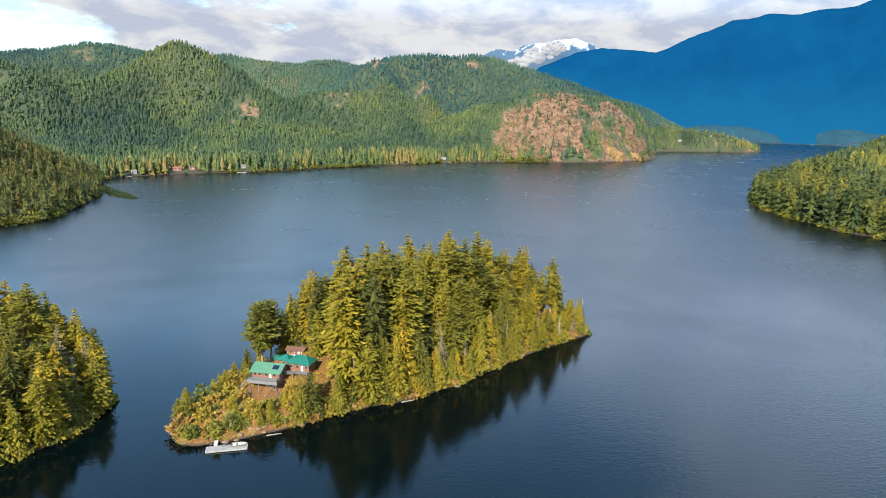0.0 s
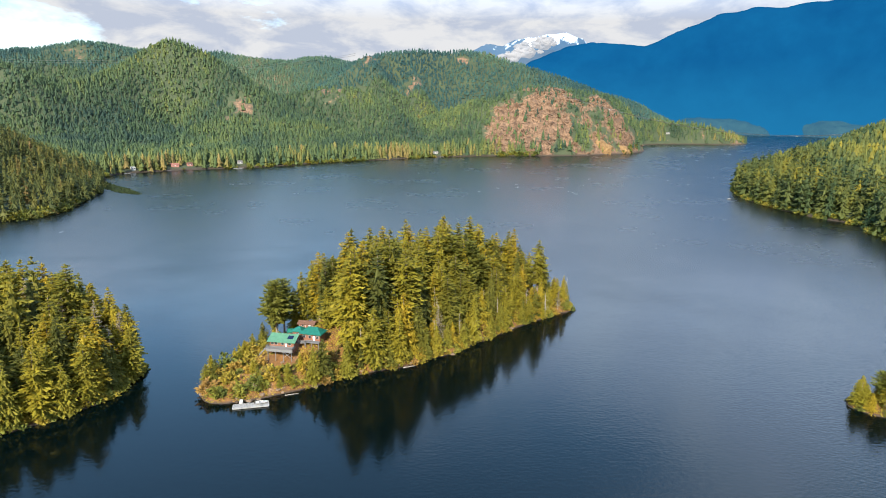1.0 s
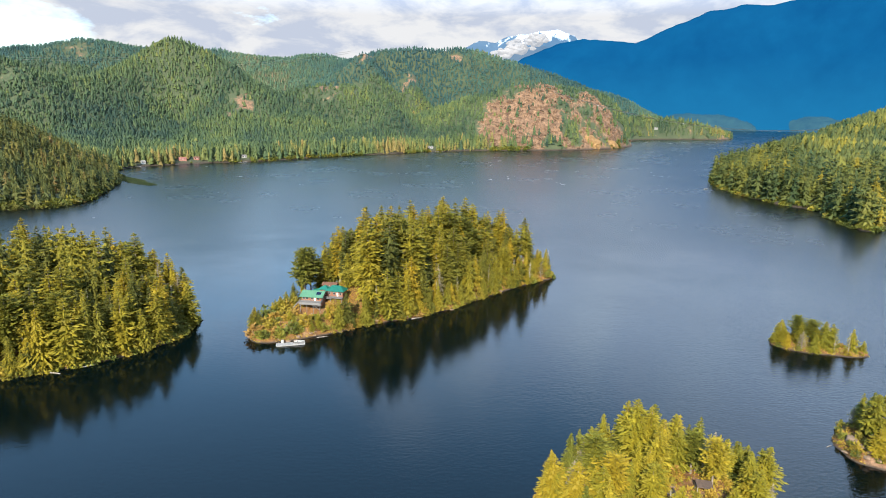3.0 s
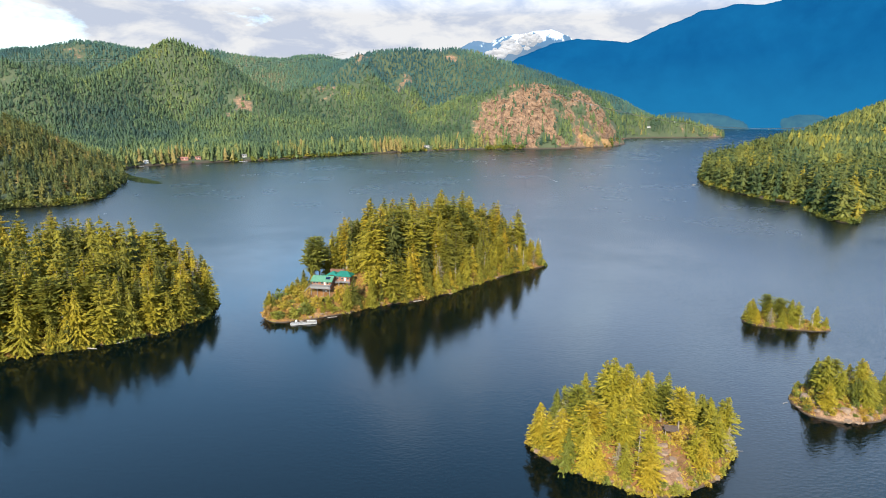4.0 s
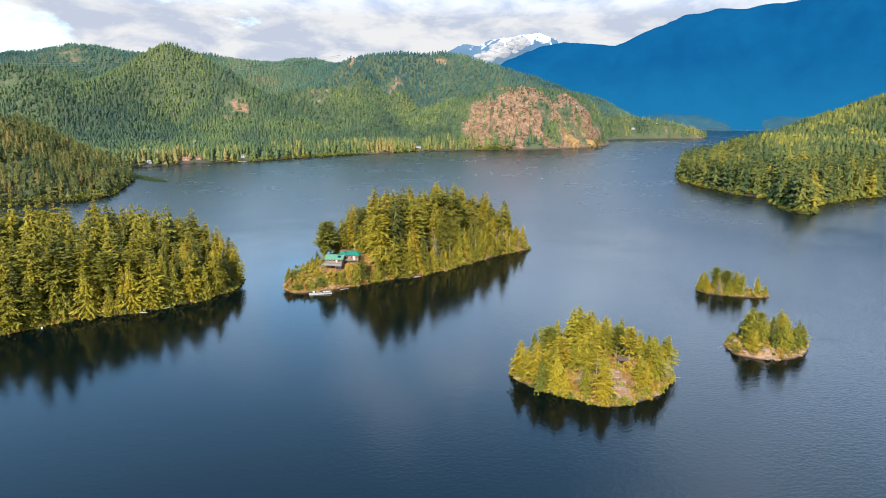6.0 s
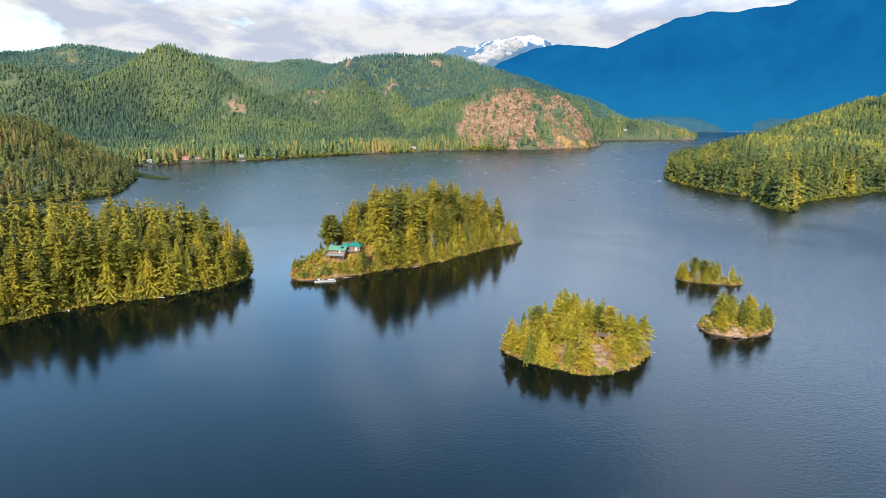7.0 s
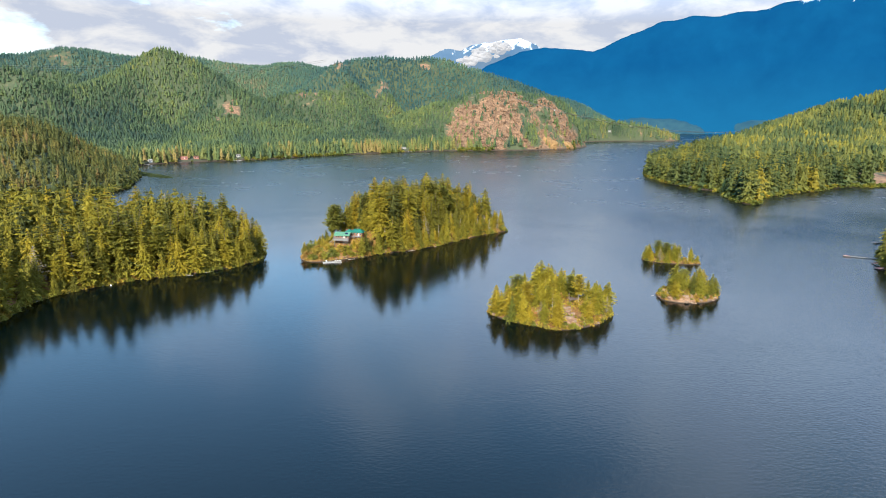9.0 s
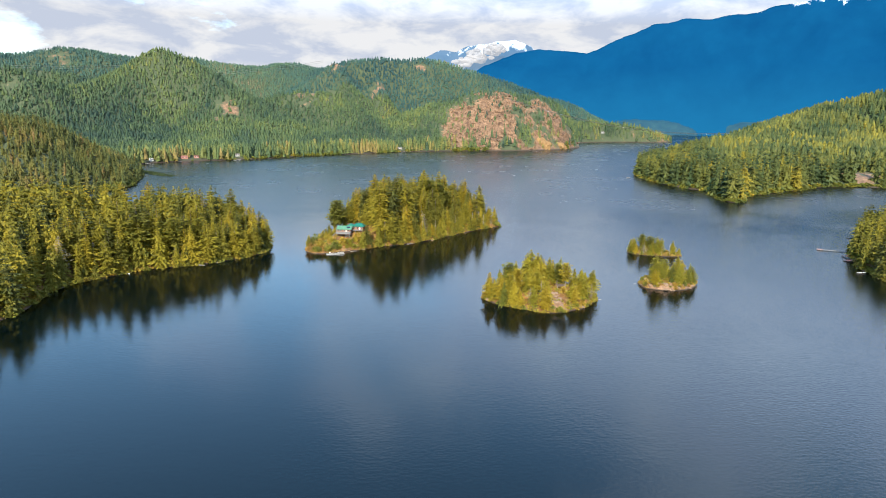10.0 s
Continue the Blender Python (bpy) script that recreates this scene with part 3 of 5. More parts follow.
def tufts(C, D, L, W, rng, lift=0.3):
    """Domed jagged leaf clumps at C, pointing along D, of the lengths L and widths W."""
    n = len(C)
    D = D / np.linalg.norm(D, axis=1)[:, None]
    side = np.cross(D, (0, 0, 1.0))
    side /= np.linalg.norm(side, axis=1)[:, None] + 1e-9
    up = np.cross(side, D)
    roll = rng.normal(0, 0.35, n)[:, None]
    side, up = side * np.cos(roll) + up * np.sin(roll), up * np.cos(roll) - side * np.sin(roll)
    L, W = L[:, None], W[:, None]
    j = lambda s: 1 + rng.normal(0, s, (n, 1))
    V = np.stack((C - D * L * 0.5, C + side * W * 0.5 * j(0.25) - up * W * lift * j(0.5) + D * L * 0.10 * j(0.8), C + D * L * 0.55 * j(0.2) - up * L * 0.10,
                  C - side * W * 0.5 * j(0.25) - up * W * lift * j(0.5) + D * L * 0.10 * j(0.8)), 1).reshape(-1, 3)
    o = np.arange(n)[:, None] * 4
    F = np.concatenate([o + np.array(f) for f in ((0, 1, 2), (0, 2, 3))])
    return V, F


def crown_arrays(height, radius, base, rng, shape="fir", branches=120, per=5, grow=1.0):
    """The crown of a conifer: whorls of drooping branches carrying sprays of needles."""
    u = (np.arange(branches) + rng.random(branches)) / branches
    u = u ** 1.12
    rows = max(5, branches // 8)
    u = np.clip((np.round(u * rows) + rng.normal(0, 0.14, branches)) / rows, 0, 0.985)
    if shape == "fir":
        prof = np.minimum(1.0, 1.62 * (1 - u)) ** 0.85 * np.minimum(1, 0.62 + 1.5 * u)
    elif shape == "cedar":
        prof = np.minimum(1.0, 1.22 * (1 - u)) ** 0.80
    else:
        prof = np.sqrt(np.clip(1 - (1.7 * u - 0.7) ** 2, 0.02, 1))
    prof = prof * (0.90 + 0.10 * np.sin(u * 26 + rng.random() * 6)) + 0.05
    az = np.arange(branches) * 2.399 + rng.normal(0, 0.45, branches)
    lop = 1 + 0.20 * np.cos(az - rng.random() * 6) * np.sin(u * 9 + rng.random() * 6)
    L = radius * prof * lop * rng.choice((0.6, 0.85, 0.95, 1.0, 1.08, 1.2), branches)
    z0 = height * (base + (1 - base) * u)
    tilt = {"fir": 0.10, "cedar": -0.18, "pine": 0.22}[shape] + 0.38 * u + rng.normal(0, 0.09, branches)
    droop = {"fir": 0.26, "cedar": 0.36, "pine": 0.12}[shape]
    k = (np.arange(per) + 0.85) / per
    B, K = np.repeat(np.arange(branches), per), np.tile(k, branches)
    K = K + rng.normal(0, 0.05, len(K))
    out = np.stack((np.cos(az[B]), np.sin(az[B]), np.zeros(len(B))), 1)
    across = np.stack((-np.sin(az[B]), np.cos(az[B]), np.zeros(len(B))), 1)
    sway = np.where(np.arange(len(B)) % 2, 1.0, -1.0) * rng.uniform(0.1, 1.0, len(B))
    C = out * (L[B] * K)[:, None] + across * (sway * 0.24 * L[B] * (0.45 + 0.55 * K))[:, None]
    C[:, 2] = z0[B] + L[B] * (tilt[B] * K - droop * K * K)
    C += rng.normal(0, 0.05, C.shape) * (0.6 + L[B])[:, None]
    D = out + across * (0.75 * sway)[:, None]
    D[:, 2] = tilt[B] - 2 * droop * K + rng.normal(0, 0.12, len(B))
    size = grow * (0.42 + 0.26 * L[B]) * (1.12 - 0.30 * K) * (0.7 + 0.6 * rng.random(len(B)))
    V, F = tufts(C, D, size * 2.0, size * 0.9, rng, 0.42)
    tip = np.array([(0, 0, height + 0.4), (0.30, 0.1, height - 1.3), (-0.26, 0.2, height - 1.2), (0.02, -0.32, height - 1.4)])
    o = len(V)
    return np.concatenate((V, tip)), np.concatenate((F, np.array(((o, o + 1, o + 2), (o, o + 2, o + 3), (o, o + 3, o + 1)))))


def tiers(height, radius, base, n, spikes, rng, taper=0.85, full=0.0):
    """A plain conifer for the distance: ragged drooping skirts one over the other."""
    V, F = [], []
    lean = rng.normal(0, 0.02, 2) * height
    for k in range(n):
        u0, u1 = k / n, min(1.0, (k + 1.6) / n)
        zb, zt = height * (base + (1 - base) * u0), height * (base + (1 - base) * u1)
        r = radius * (1 - u0) ** taper * rng.uniform(0.75, 1.2) + 0.02 * height
        off = rng.normal(0, 0.10, 2) * r + lean * u0
        o = len(V)
        V.append((off[0], off[1], zt))
        a0 = rng.random() * 6.28
        for s in range(2 * spikes):
            out = s % 2 == 0
            rr = r * (rng.uniform(0.7, 1.3) if out else rng.uniform(0.35, 0.65) + full)
            a = a0 + (s + rng.normal(0, 0.22)) * math.pi / spikes
            V.append((off[0] + rr * math.cos(a), off[1] + rr * math.sin(a), zb + (rng.normal(-0.15, 0.2) if out else rng.uniform(0.05, 0.35)) * height / n))
        F += [(o, o + 1 + s, o + 1 + (s + 1) % (2 * spikes)) for s in range(2 * spikes)]
    return np.array(V), np.array(F)


def cored(height, radius, base, rng, crown, fill=0.60, n=7):
    """A crown filled by a solid ragged core, so that it does not show the sky."""
    core = tiers(height * 0.84, radius * fill, base + 0.02, n, 5, rng, 0.6, 0.12)
    return np.concatenate((crown[0], core[0])), np.concatenate((crown[1], core[1] + len(crown[0])))


def forest(name, label, models, places, mat, category="forest"):
    """One mesh of many trees: places are rows of x, y, z, scale, width, turn, tint, model."""
    places = np.asarray(places)
    VV, FF, TT, o = [], [], [], 0
    for k, (V, F) in enumerate(models):
        R = places[places[:, 7] == k]
        if not len(R):
            continue
        c, s = np.cos(R[:, 5])[:, None], np.sin(R[:, 5])[:, None]
        w, h = (R[:, 3] * R[:, 4])[:, None], R[:, 3][:, None]
        W = np.stack(((V[:, 0] * c - V[:, 1] * s) * w + R[:, :1], (V[:, 0] * s + V[:, 1] * c) * w + R[:, 1:2], V[:, 2] * h + R[:, 2:3]), -1)
        VV.append(W.reshape(-1, 3))
        FF.append((F[None] + (np.arange(len(R)) * len(V))[:, None, None]).reshape(-1, 3) + o)
        TT.append(np.repeat(R[:, 6], len(V)))
        o += W.shape[0] * W.shape[1]
    me = mesh(name, np.concatenate(VV), np.concatenate(FF), mat, attrs={"tint": np.concatenate(TT)})
    return tagged(new(name, me), label, category, kind="stuff")


def rows_for(P, z, rng, lo, hi, models, tint_fn=None, spread=0.2):
    n = len(P)
    tint = np.clip(rng.normal(0.42, spread, n) + (tint_fn(P) if tint_fn else 0), 0, 1)
    return np.column_stack((P, z - 0.3, rng.uniform(lo, hi, n), rng.uniform(0.85, 1.25, n), rng.random(n) * 6.28, tint, rng.integers(0, models, n)))


R0 = np.random.default_rng(11)
# clearings round the buildings by the far shore, open towards the water
SITES = ((-402, 966), (-384, 982), (-316, 1028), (20, 1348), (-446, 916), (812, 2094))
room = lambda P: np.prod([((P[:, 0] - x - 3) ** 2 + (P[:, 1] - y + 9) ** 2 > 13 ** 2) for x, y in SITES], 0)


FAR_MODELS = [tiers(1.0, 0.32, 0.0, 2, 3, R0, 0.7, 0.22) for _ in range(9)] + [tiers(0.85, 0.36, 0.02, 2, 4, R0, 0.5, 0.25) for _ in range(4)]
MID_MODELS = [tiers(1.0, 0.21, 0.02, 4, 4, R0, 0.75, 0.15) for _ in range(9)] + [tiers(1.0, 0.26, 0.05, 4, 4, R0, 0.6, 0.2) for _ in range(4)]
COLUMNS = [tiers(1.0, 0.22, 0.02, 5, 4, R0, 0.62, 0.18) for _ in range(8)] + [tiers(1.0, 0.27, 0.04, 4, 4, R0, 0.5, 0.2) for _ in range(4)]

# north hills: a band of finer trees by the shore, the rest plainer
tone = lambda P: 0.34 * fbm(P, 210, 3) + 0.20 * fbm(P + 900, 60, 3)
def thin(P, d):
    """Chance of a tree: few on bare rock, none round the cottages or down the far sides of the ridges."""
    fall = (NORTH.z(P + (0, 14.0), d + 5) - NORTH.z(P, d)) / 14
    return np.clip(1.25 - 2.2 * bare_hills(P, d), 0.16, 1) * room(P) * (fall > -0.22)


seen = lambda P: (P[:, 1] > 1.36 * np.abs(P[:, 0]) - 330)
spur = lambda P: (P[:, 1] < 860) & (P[:, 0] < -330)
P, d, z, rng = NORTH.scatter(7.6, lambda P, d: thin(P, d) * seen(P) * (d < 48) * ~spur(P), 21, inset=0.5)
forest("shore_forest", "green conifers lining the far lake shore", MID_MODELS, rows_for(P, z, rng, 10, 26, 13, lambda P: tone(P) + 0.08 + 0.28 * bell(P, -60, 1240, 170, 110), 0.15), M_FAR)
P, d, z, rng = NORTH.scatter(6.8, lambda P, d: thin(P, d) * seen(P) * (d >= 48) * (P[:, 1] < 1750) * ~spur(P), 22)
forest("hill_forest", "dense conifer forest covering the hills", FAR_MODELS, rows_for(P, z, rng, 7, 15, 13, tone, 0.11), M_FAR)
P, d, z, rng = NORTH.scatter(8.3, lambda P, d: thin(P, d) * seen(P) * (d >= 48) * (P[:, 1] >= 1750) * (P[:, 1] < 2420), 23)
forest("ridge_forest", "dense conifer forest on the far ridges", FAR_MODELS, rows_for(P, z, rng, 8, 15, 13, tone, 0.11), M_RIDGE_HAZED)

FOREST_KINDS = (("fir", 28, 4.6, 0.06), ("fir", 30, 4.4, 0.08), ("cedar", 24, 4.4, 0.02), ("cedar", 26, 4.3, 0.02), ("fir", 32, 4.8, 0.10))


def models(branches, per, grow, fill, n):
    """Forest trees of unit height, plainer with fewer branches."""
    return [(V / h, F) for h, (V, F) in ((h, cored(h, r, b, R0, crown_arrays(h, r, b, R0, s, branches, per, grow), fill, n)) for s, h, r, b in FOREST_KINDS for _ in (0, 1))]


LIGHT, LITE, SIMPLE, PLAIN = models(84, 5, 0.88, 0.55, 6), models(52, 3, 1.4, 0.66, 5), models(26, 2, 2.2, 0.8, 5), models(18, 2, 2.3, 0.8, 4)
# headland
hthin = lambda P, d: np.clip(1.3 - 2.2 * HEAD.bare(P, d), 0.05, 1) * (P[:, 0] < 0.87 * P[:, 1] + 275)
P, d, z, rng = HEAD.scatter(9.0, lambda P, d: hthin(P, d) * (d >= 42) * (d < 110) * (P[:, 1] < 900), 31, inset=1.5)
forest("headland_forest", "tall green conifers on the headland", SIMPLE, rows_for(P, z, rng, 18, 36, 10, lambda P: 0.36 * fbm(P, 60, 2), 0.13), M_HEAD)
P, d, z, rng = HEAD.scatter(9.4, lambda P, d: hthin(P, d) * ((d >= 110) | (P[:, 1] >= 900)) * (P[:, 1] < 1420) * (P[:, 1] > 560) * (d < 420), 32)
forest("headland_ridge_forest", "conifer forest on the headland ridge", COLUMNS, rows_for(P, z, rng, 14, 30, 12, lambda P: 0.36 * fbm(P, 60, 2) - 0.02, 0.13), M_HEAD)

# detailed conifers
KINDS = []
for shape, h, r, base, br in (("fir", 29, 5.0, 0.10, 150), ("fir", 31, 4.7, 0.12, 150), ("fir", 26, 4.8, 0.06, 140), ("cedar", 24, 4.5, 0.02, 150), ("cedar", 20, 4.3, 0.02, 130),
                              ("cedar", 27, 4.6, 0.03, 150), ("pine", 27, 5.4, 0.36, 130), ("fir", 33, 5.3, 0.16, 160), ("fir", 23, 4.4, 0.06, 130), ("bare", 24, 3.6, 0.10, 120), ("bare", 21, 3.2, 0.16, 110)):
    bare = shape == "bare"
    V, F = crown_arrays(h, r, base, R0, "fir" if bare else shape, int(br * 1.12), 7, 0.34 if bare else 0.64)
    if not bare:
        V, F = cored(h, r * (1.15 if shape == "pine" else 1.0), base, R0, (V, F), 0.48)
    KINDS.append((shape, h, V, F, trunk_mesh("trunk", h * 0.97, 0.20 + h * 0.011, M_BARK, R0)))
PROTO = []
for shape, h, V, F, trunk in KINDS:
    e = new(shape + "_tree")
    part("trunk", trunk, None, e)
    part("crown", mesh("crown", V, F, {"bare": M_TWIG, "pine": M_PINE}.get(shape, M_TREE)), None, e)
    PROTO.append((e, h, shape))
used = set()


def plant(k, x, y, z, scale, wide, turn, label, group):
    e, h, shape = PROTO[k]
    m = Matrix.Translation((x, y, z - 0.25)) @ Matrix.Rotation(turn, 4, "Z") @ Matrix.Diagonal((scale * wide, scale * wide, scale, 1))
    if k in used:
        first = e.scale.copy()
        e.scale = (1, 1, 1)
        made = copy_thing(e, m)
        e.scale = first
        e = made
    else:
        used.add(k)
        e.matrix_basis = m
    return tagged(e, label, "tree", group)


LABELS = {"fir": "tall green fir with layered drooping branches", "cedar": "yellow-green cedar clothed to the ground", "pine": "dark pine with a bare lower trunk", "bare": "grey leafless tree with fine dry twigs"}


def grove(land, spacing, keep, seed, lo, hi, group, low=None, high=None, limit=300, wide=1.0, rim=0.78, tall=None, leaf=None):
    P, d, z, rng = land.scatter(spacing, keep, seed, low, high, 0.7)
    for (x, y), dd, zz in zip(P[:limit], d, z):
        edge = dd < 7
        k = int(rng.choice((3, 4, 5, 8, 2) if edge else (0, 1, 2, 5, 6, 7, 3, 0, 7)))
        k = int(rng.choice((9, 10))) if rng.random() < 0.09 else k
        s = rng.uniform(lo, hi) * (rim if edge else 1.0) * (1 + 0.16 * float(fbm(np.array([[x, y]]), 24, 2)[0])) * (tall(x) if tall else 1.0)
        tree = plant(k, x, y, zz, s, wide * rng.uniform(0.9, 1.3), rng.random() * 6.28, LABELS[PROTO[k][2]], group)
        if leaf and PROTO[k][2] != "bare":
            slot = [c for c in tree.children if c.name.startswith("crown")][0].material_slots[0]
            slot.link, slot.material = "OBJECT", leaf


def main_keep(P, d):
    x, y = P[:, 0], P[:, 1]
    wood = (x > -20.5 + 0.25 * np.maximum(0, 176 - y)) | ((y > 193) & (x > -44 + 0.25 * (y - 193)))
    yard = ((x < -30) & (y > 176) & (y < 205)) | ((x < -20) & (y > 172) & (y < 188))
    front = (x < -11) & (y < 180)
    return np.where(wood & ~yard & ~front, 0.97, 0.0)


grove(MAIN, 5.9, main_keep, 41, 0.78, 1.12, "trees on the house island", wide=1.05, tall=lambda x: float(np.interp(x, (-45, -20, 0, 25, 50, 75, 95), (0.9, 1.18, 1.18, 0.98, 0.88, 0.76, 0.58))))
# low cedars leaning out over the shore
for land, gap, keep, seed, lo, hi, group in (
        (MAIN, 3.9, lambda P, d: np.where((d < 8.5) & (P[:, 0] > -18) & (P[:, 1] < 0.75 * P[:, 0] + 212), 0.5, 0), 45, 0.26, 0.60, "trees on the house island"),
        (WEST, 4.6, lambda P, d: np.where((d < 5) & (P[:, 1] > 70) & (P[:, 0] > -200) & (P[:, 1] < 180), 0.75, 0), 46, 0.3, 0.62, "trees on the west shore")):
    P, d, z, rng = land.scatter(gap, keep, seed)
    for (x, y), zz in zip(P, z):
        k = int(rng.choice((3, 4, 5)))
        plant(k, x, y, zz, rng.uniform(lo, hi), rng.uniform(1.1, 1.5), rng.random() * 6.28, "low golden-green cedar at the water's edge", group)
for x, y, s, w in ((-49.0, 196.0, 1.0, 1.05), (-47.4, 202.5, 0.95, 1.1), (-51.0, 200.5, 0.85, 1.1)):
    plant(6, x, y, MAIN.z(np.array([[x, y]]))[0], s, w, x, LABELS["pine"], "trees on the house island")
for k, x, y, s in ((0, -40.5, 207.5, 0.86), (2, -36.0, 208.5, 0.98), (7, -32.5, 206.5, 0.86), (1, -28.5, 199.0, 0.92), (5, -44.0, 208.0, 0.72), (8, -27.0, 193.0, 0.8)):
    plant(k, x, y, MAIN.z(np.array([[x, y]]))[0], s, 1.1, x, LABELS[PROTO[k][2]], "trees on the house island")
plant(4, -27.5, 163.5, MAIN.z(np.array([[-27.5, 163.5]]))[0], 0.72, 1.2, 2.0, LABELS["cedar"], "trees on the house island")
plant(8, -24.5, 166, MAIN.z(np.array([[-24.5, 166.0]]))[0], 0.72, 1.2, 2.0, LABELS["fir"], "trees on the house island")
grove(CABIN, 4.4, lambda P, d: np.where((bell(P, 80, 21, 5.5, 12, 0) > 0.45) | (np.abs(P[:, 0] - 91 + 0.1 * (P[:, 1] - 30)) < 2.6) | (bell(P, 62.5, 40, 4.6, 6.5) > 0.5), 0.0, 0.92), 42, 0.38, 0.57, "trees on the cabin island", wide=1.2, rim=1.0, leaf=M_ISLET)
grove(ROCKY, 4.6, lambda P, d: np.where(d > 2.5, 0.75, 0.15), 43, 0.30, 0.54, "trees on the rocky islet", wide=1.5, rim=0.95, leaf=M_ISLET)
grove(LOW, 3.2, lambda P, d: np.where(P[:, 0] < 191, 0.8, 0.05), 44, 0.24, 0.42, "trees on the low islet", wide=1.5, rim=1.0, leaf=M_ISLET)

# west peninsula and east shore: the trees nearest the water stand singly, the rest is forest
wfront = lambda P, d: (d < 26) & (P[:, 1] > 60) & (P[:, 0] > -200)
grove(WEST, 6.2, lambda P, d: np.where(wfront(P, d), 0.95, 0), 51, 0.80, 1.18, "trees on the west shore", (-210, 55), (-80, 230), wide=1.15, rim=0.92)
P, d, z, rng = WEST.scatter(7.2, lambda P, d: np.where(wfront(P, d), 0, 0.95) * (d > 1.2) * (P[:, 0] > -0.64 * P[:, 1] - 225) * (P[:, 1] > -60) * (P[:, 1] < 215), 52)
R = rows_for(P, z, rng, 17, 36, 10, lambda P: 0.2 * fbm(P, 25, 2) + 0.06)
forest("west_forest", "dense green conifers on the west peninsula", LIGHT, R[d < 65], M_WOOD)
forest("west_inner_forest", "dense green conifers further up the west peninsula", LITE, R[d >= 65], M_WOOD)
P, d, z, rng = EAST.scatter(6.5, lambda P, d: 0.95 * (d > 1.2) * (d < 55) * (P[:, 0] < 400) * (P[:, 1] > 20), 53)
R = rows_for(P, z, rng, 18, 29, 10, lambda P: 0.2 * fbm(P, 25, 2) - 0.16, 0.17)
forest("east_forest", "dense dark green conifers on the east shore", LIGHT, R[d < 26], M_WOOD)
forest("east_inner_forest", "dense green conifers behind the east shore", LITE, R[d >= 26], M_WOOD)
P, d, z, rng = HEAD.scatter(9.2, lambda P, d: hthin(P, d) * (d < 42) * (P[:, 1] < 860) * (P[:, 0] < 900), 33, inset=0.8)
forest("headland_shore_forest", "tall yellow-green conifers along the headland shore", LITE, rows_for(P, z, rng, 22, 42, 10, lambda P: 0.06 + 0.28 * fbm(P, 30, 2), 0.2), M_HEAD)
P, d, z, rng = NORTH.scatter(8.0, lambda P, d: thin(P, d) * seen(P) * spur(P) * (P[:, 0] > -640), 20, inset=0.8)
forest("spur_forest", "dark green conifers covering the wooded spur", PLAIN, rows_for(P, z, rng, 11, 23, 10, lambda P: 0.4 * fbm(P, 60, 3), 0.17), M_SPUR)


# thickets along the water's edge
def thicket(land, name, label, spacing, width, lo, hi, seed, keep, mat, tint):
    rng = np.random.default_rng(seed)
    clumps = []
    for _ in range(4):
        v = rng.normal(0, 1, (70, 3))
        v /= np.linalg.norm(v, axis=1)[:, None]
        v[:, 2] = np.abs(v[:, 2])
        size = rng.uniform(0.30, 0.58, 70)
        clumps.append(tufts(v * rng.uniform(0.5, 1.05, (70, 1)), v + rng.normal(0, 0.5, v.shape), size * 1.3, size, rng, 0.35))
    P, d, z, rng = land.scatter(spacing, lambda P, d: np.where(d < width, 0.9, 0) * keep(P), seed, inset=-0.4)
    R = rows_for(P, np.maximum(z, 0.1), rng, lo, hi, 4)
    R[:, 6] = np.clip(rng.normal(tint, 0.22, len(P)), 0, 1)
    forest(name, label, clumps, R, mat, "shrubs")


thicket(WEST, "west_thicket", "golden and green shrubs along the west shore", 2.4, 3.2, 1.2, 2.6, 56, lambda P: (P[:, 0] > -215) & (P[:, 1] > -40) & (P[:, 1] < 215), M_BRUSH, 0.42)
thicket(EAST, "east_thicket", "green shrubs along the east shore", 3.0, 3.2, 1.2, 2.6, 57, lambda P: (P[:, 0] < 400) & (P[:, 1] > 20), M_BRUSH, 0.25)
thicket(HEAD, "headland_thicket", "golden and green shrubs along the headland shore", 3.4, 7.0, 1.8, 4.2, 58, lambda P: (P[:, 0] < 900) & (P[:, 1] < 850), M_BRUSH, 0.15)
thicket(NORTH, "north_thicket", "golden and green shrubs along the far shore", 5.0, 9.0, 2.5, 6.0, 59, lambda P: (P[:, 0] > -480) & (P[:, 0] < 560) & (P[:, 1] < 2200) & (P[:, 1] > 480) & (fbm(P, 90, 2) > 0.05 - 0.5 * (P[:, 1] < 860)) & (room(P) > 0), M_BRUSH, 0.12)
thicket(NORTH, "spur_thicket", "green shrubs along the foot of the wooded spur", 4.2, 14.0, 2.5, 5.0, 60, lambda P: (P[:, 0] > -560) & (P[:, 1] < 760), M_SPUR, 0.4)
thicket(MAIN, "island_thicket", "golden shrubs overhanging the island shore", 2.0, 2.4, 1.0, 2.0, 54, lambda P: (P[:, 0] > -30) & (P[:, 1] < 0.75 * P[:, 0] + 212), M_BRUSH, 0.55)
thicket(CABIN, "cabin_island_thicket", "golden shrubs overhanging the small island's shore", 1.9, 2.0, 0.7, 1.6, 55, lambda P: P[:, 1] < 42, M_BRUSH, 0.5)


# ---- shrubs, snags, boulders ----
def at_ground(land, x, y):
    return float(land.z(np.array([[float(x), float(y)]]))[0])


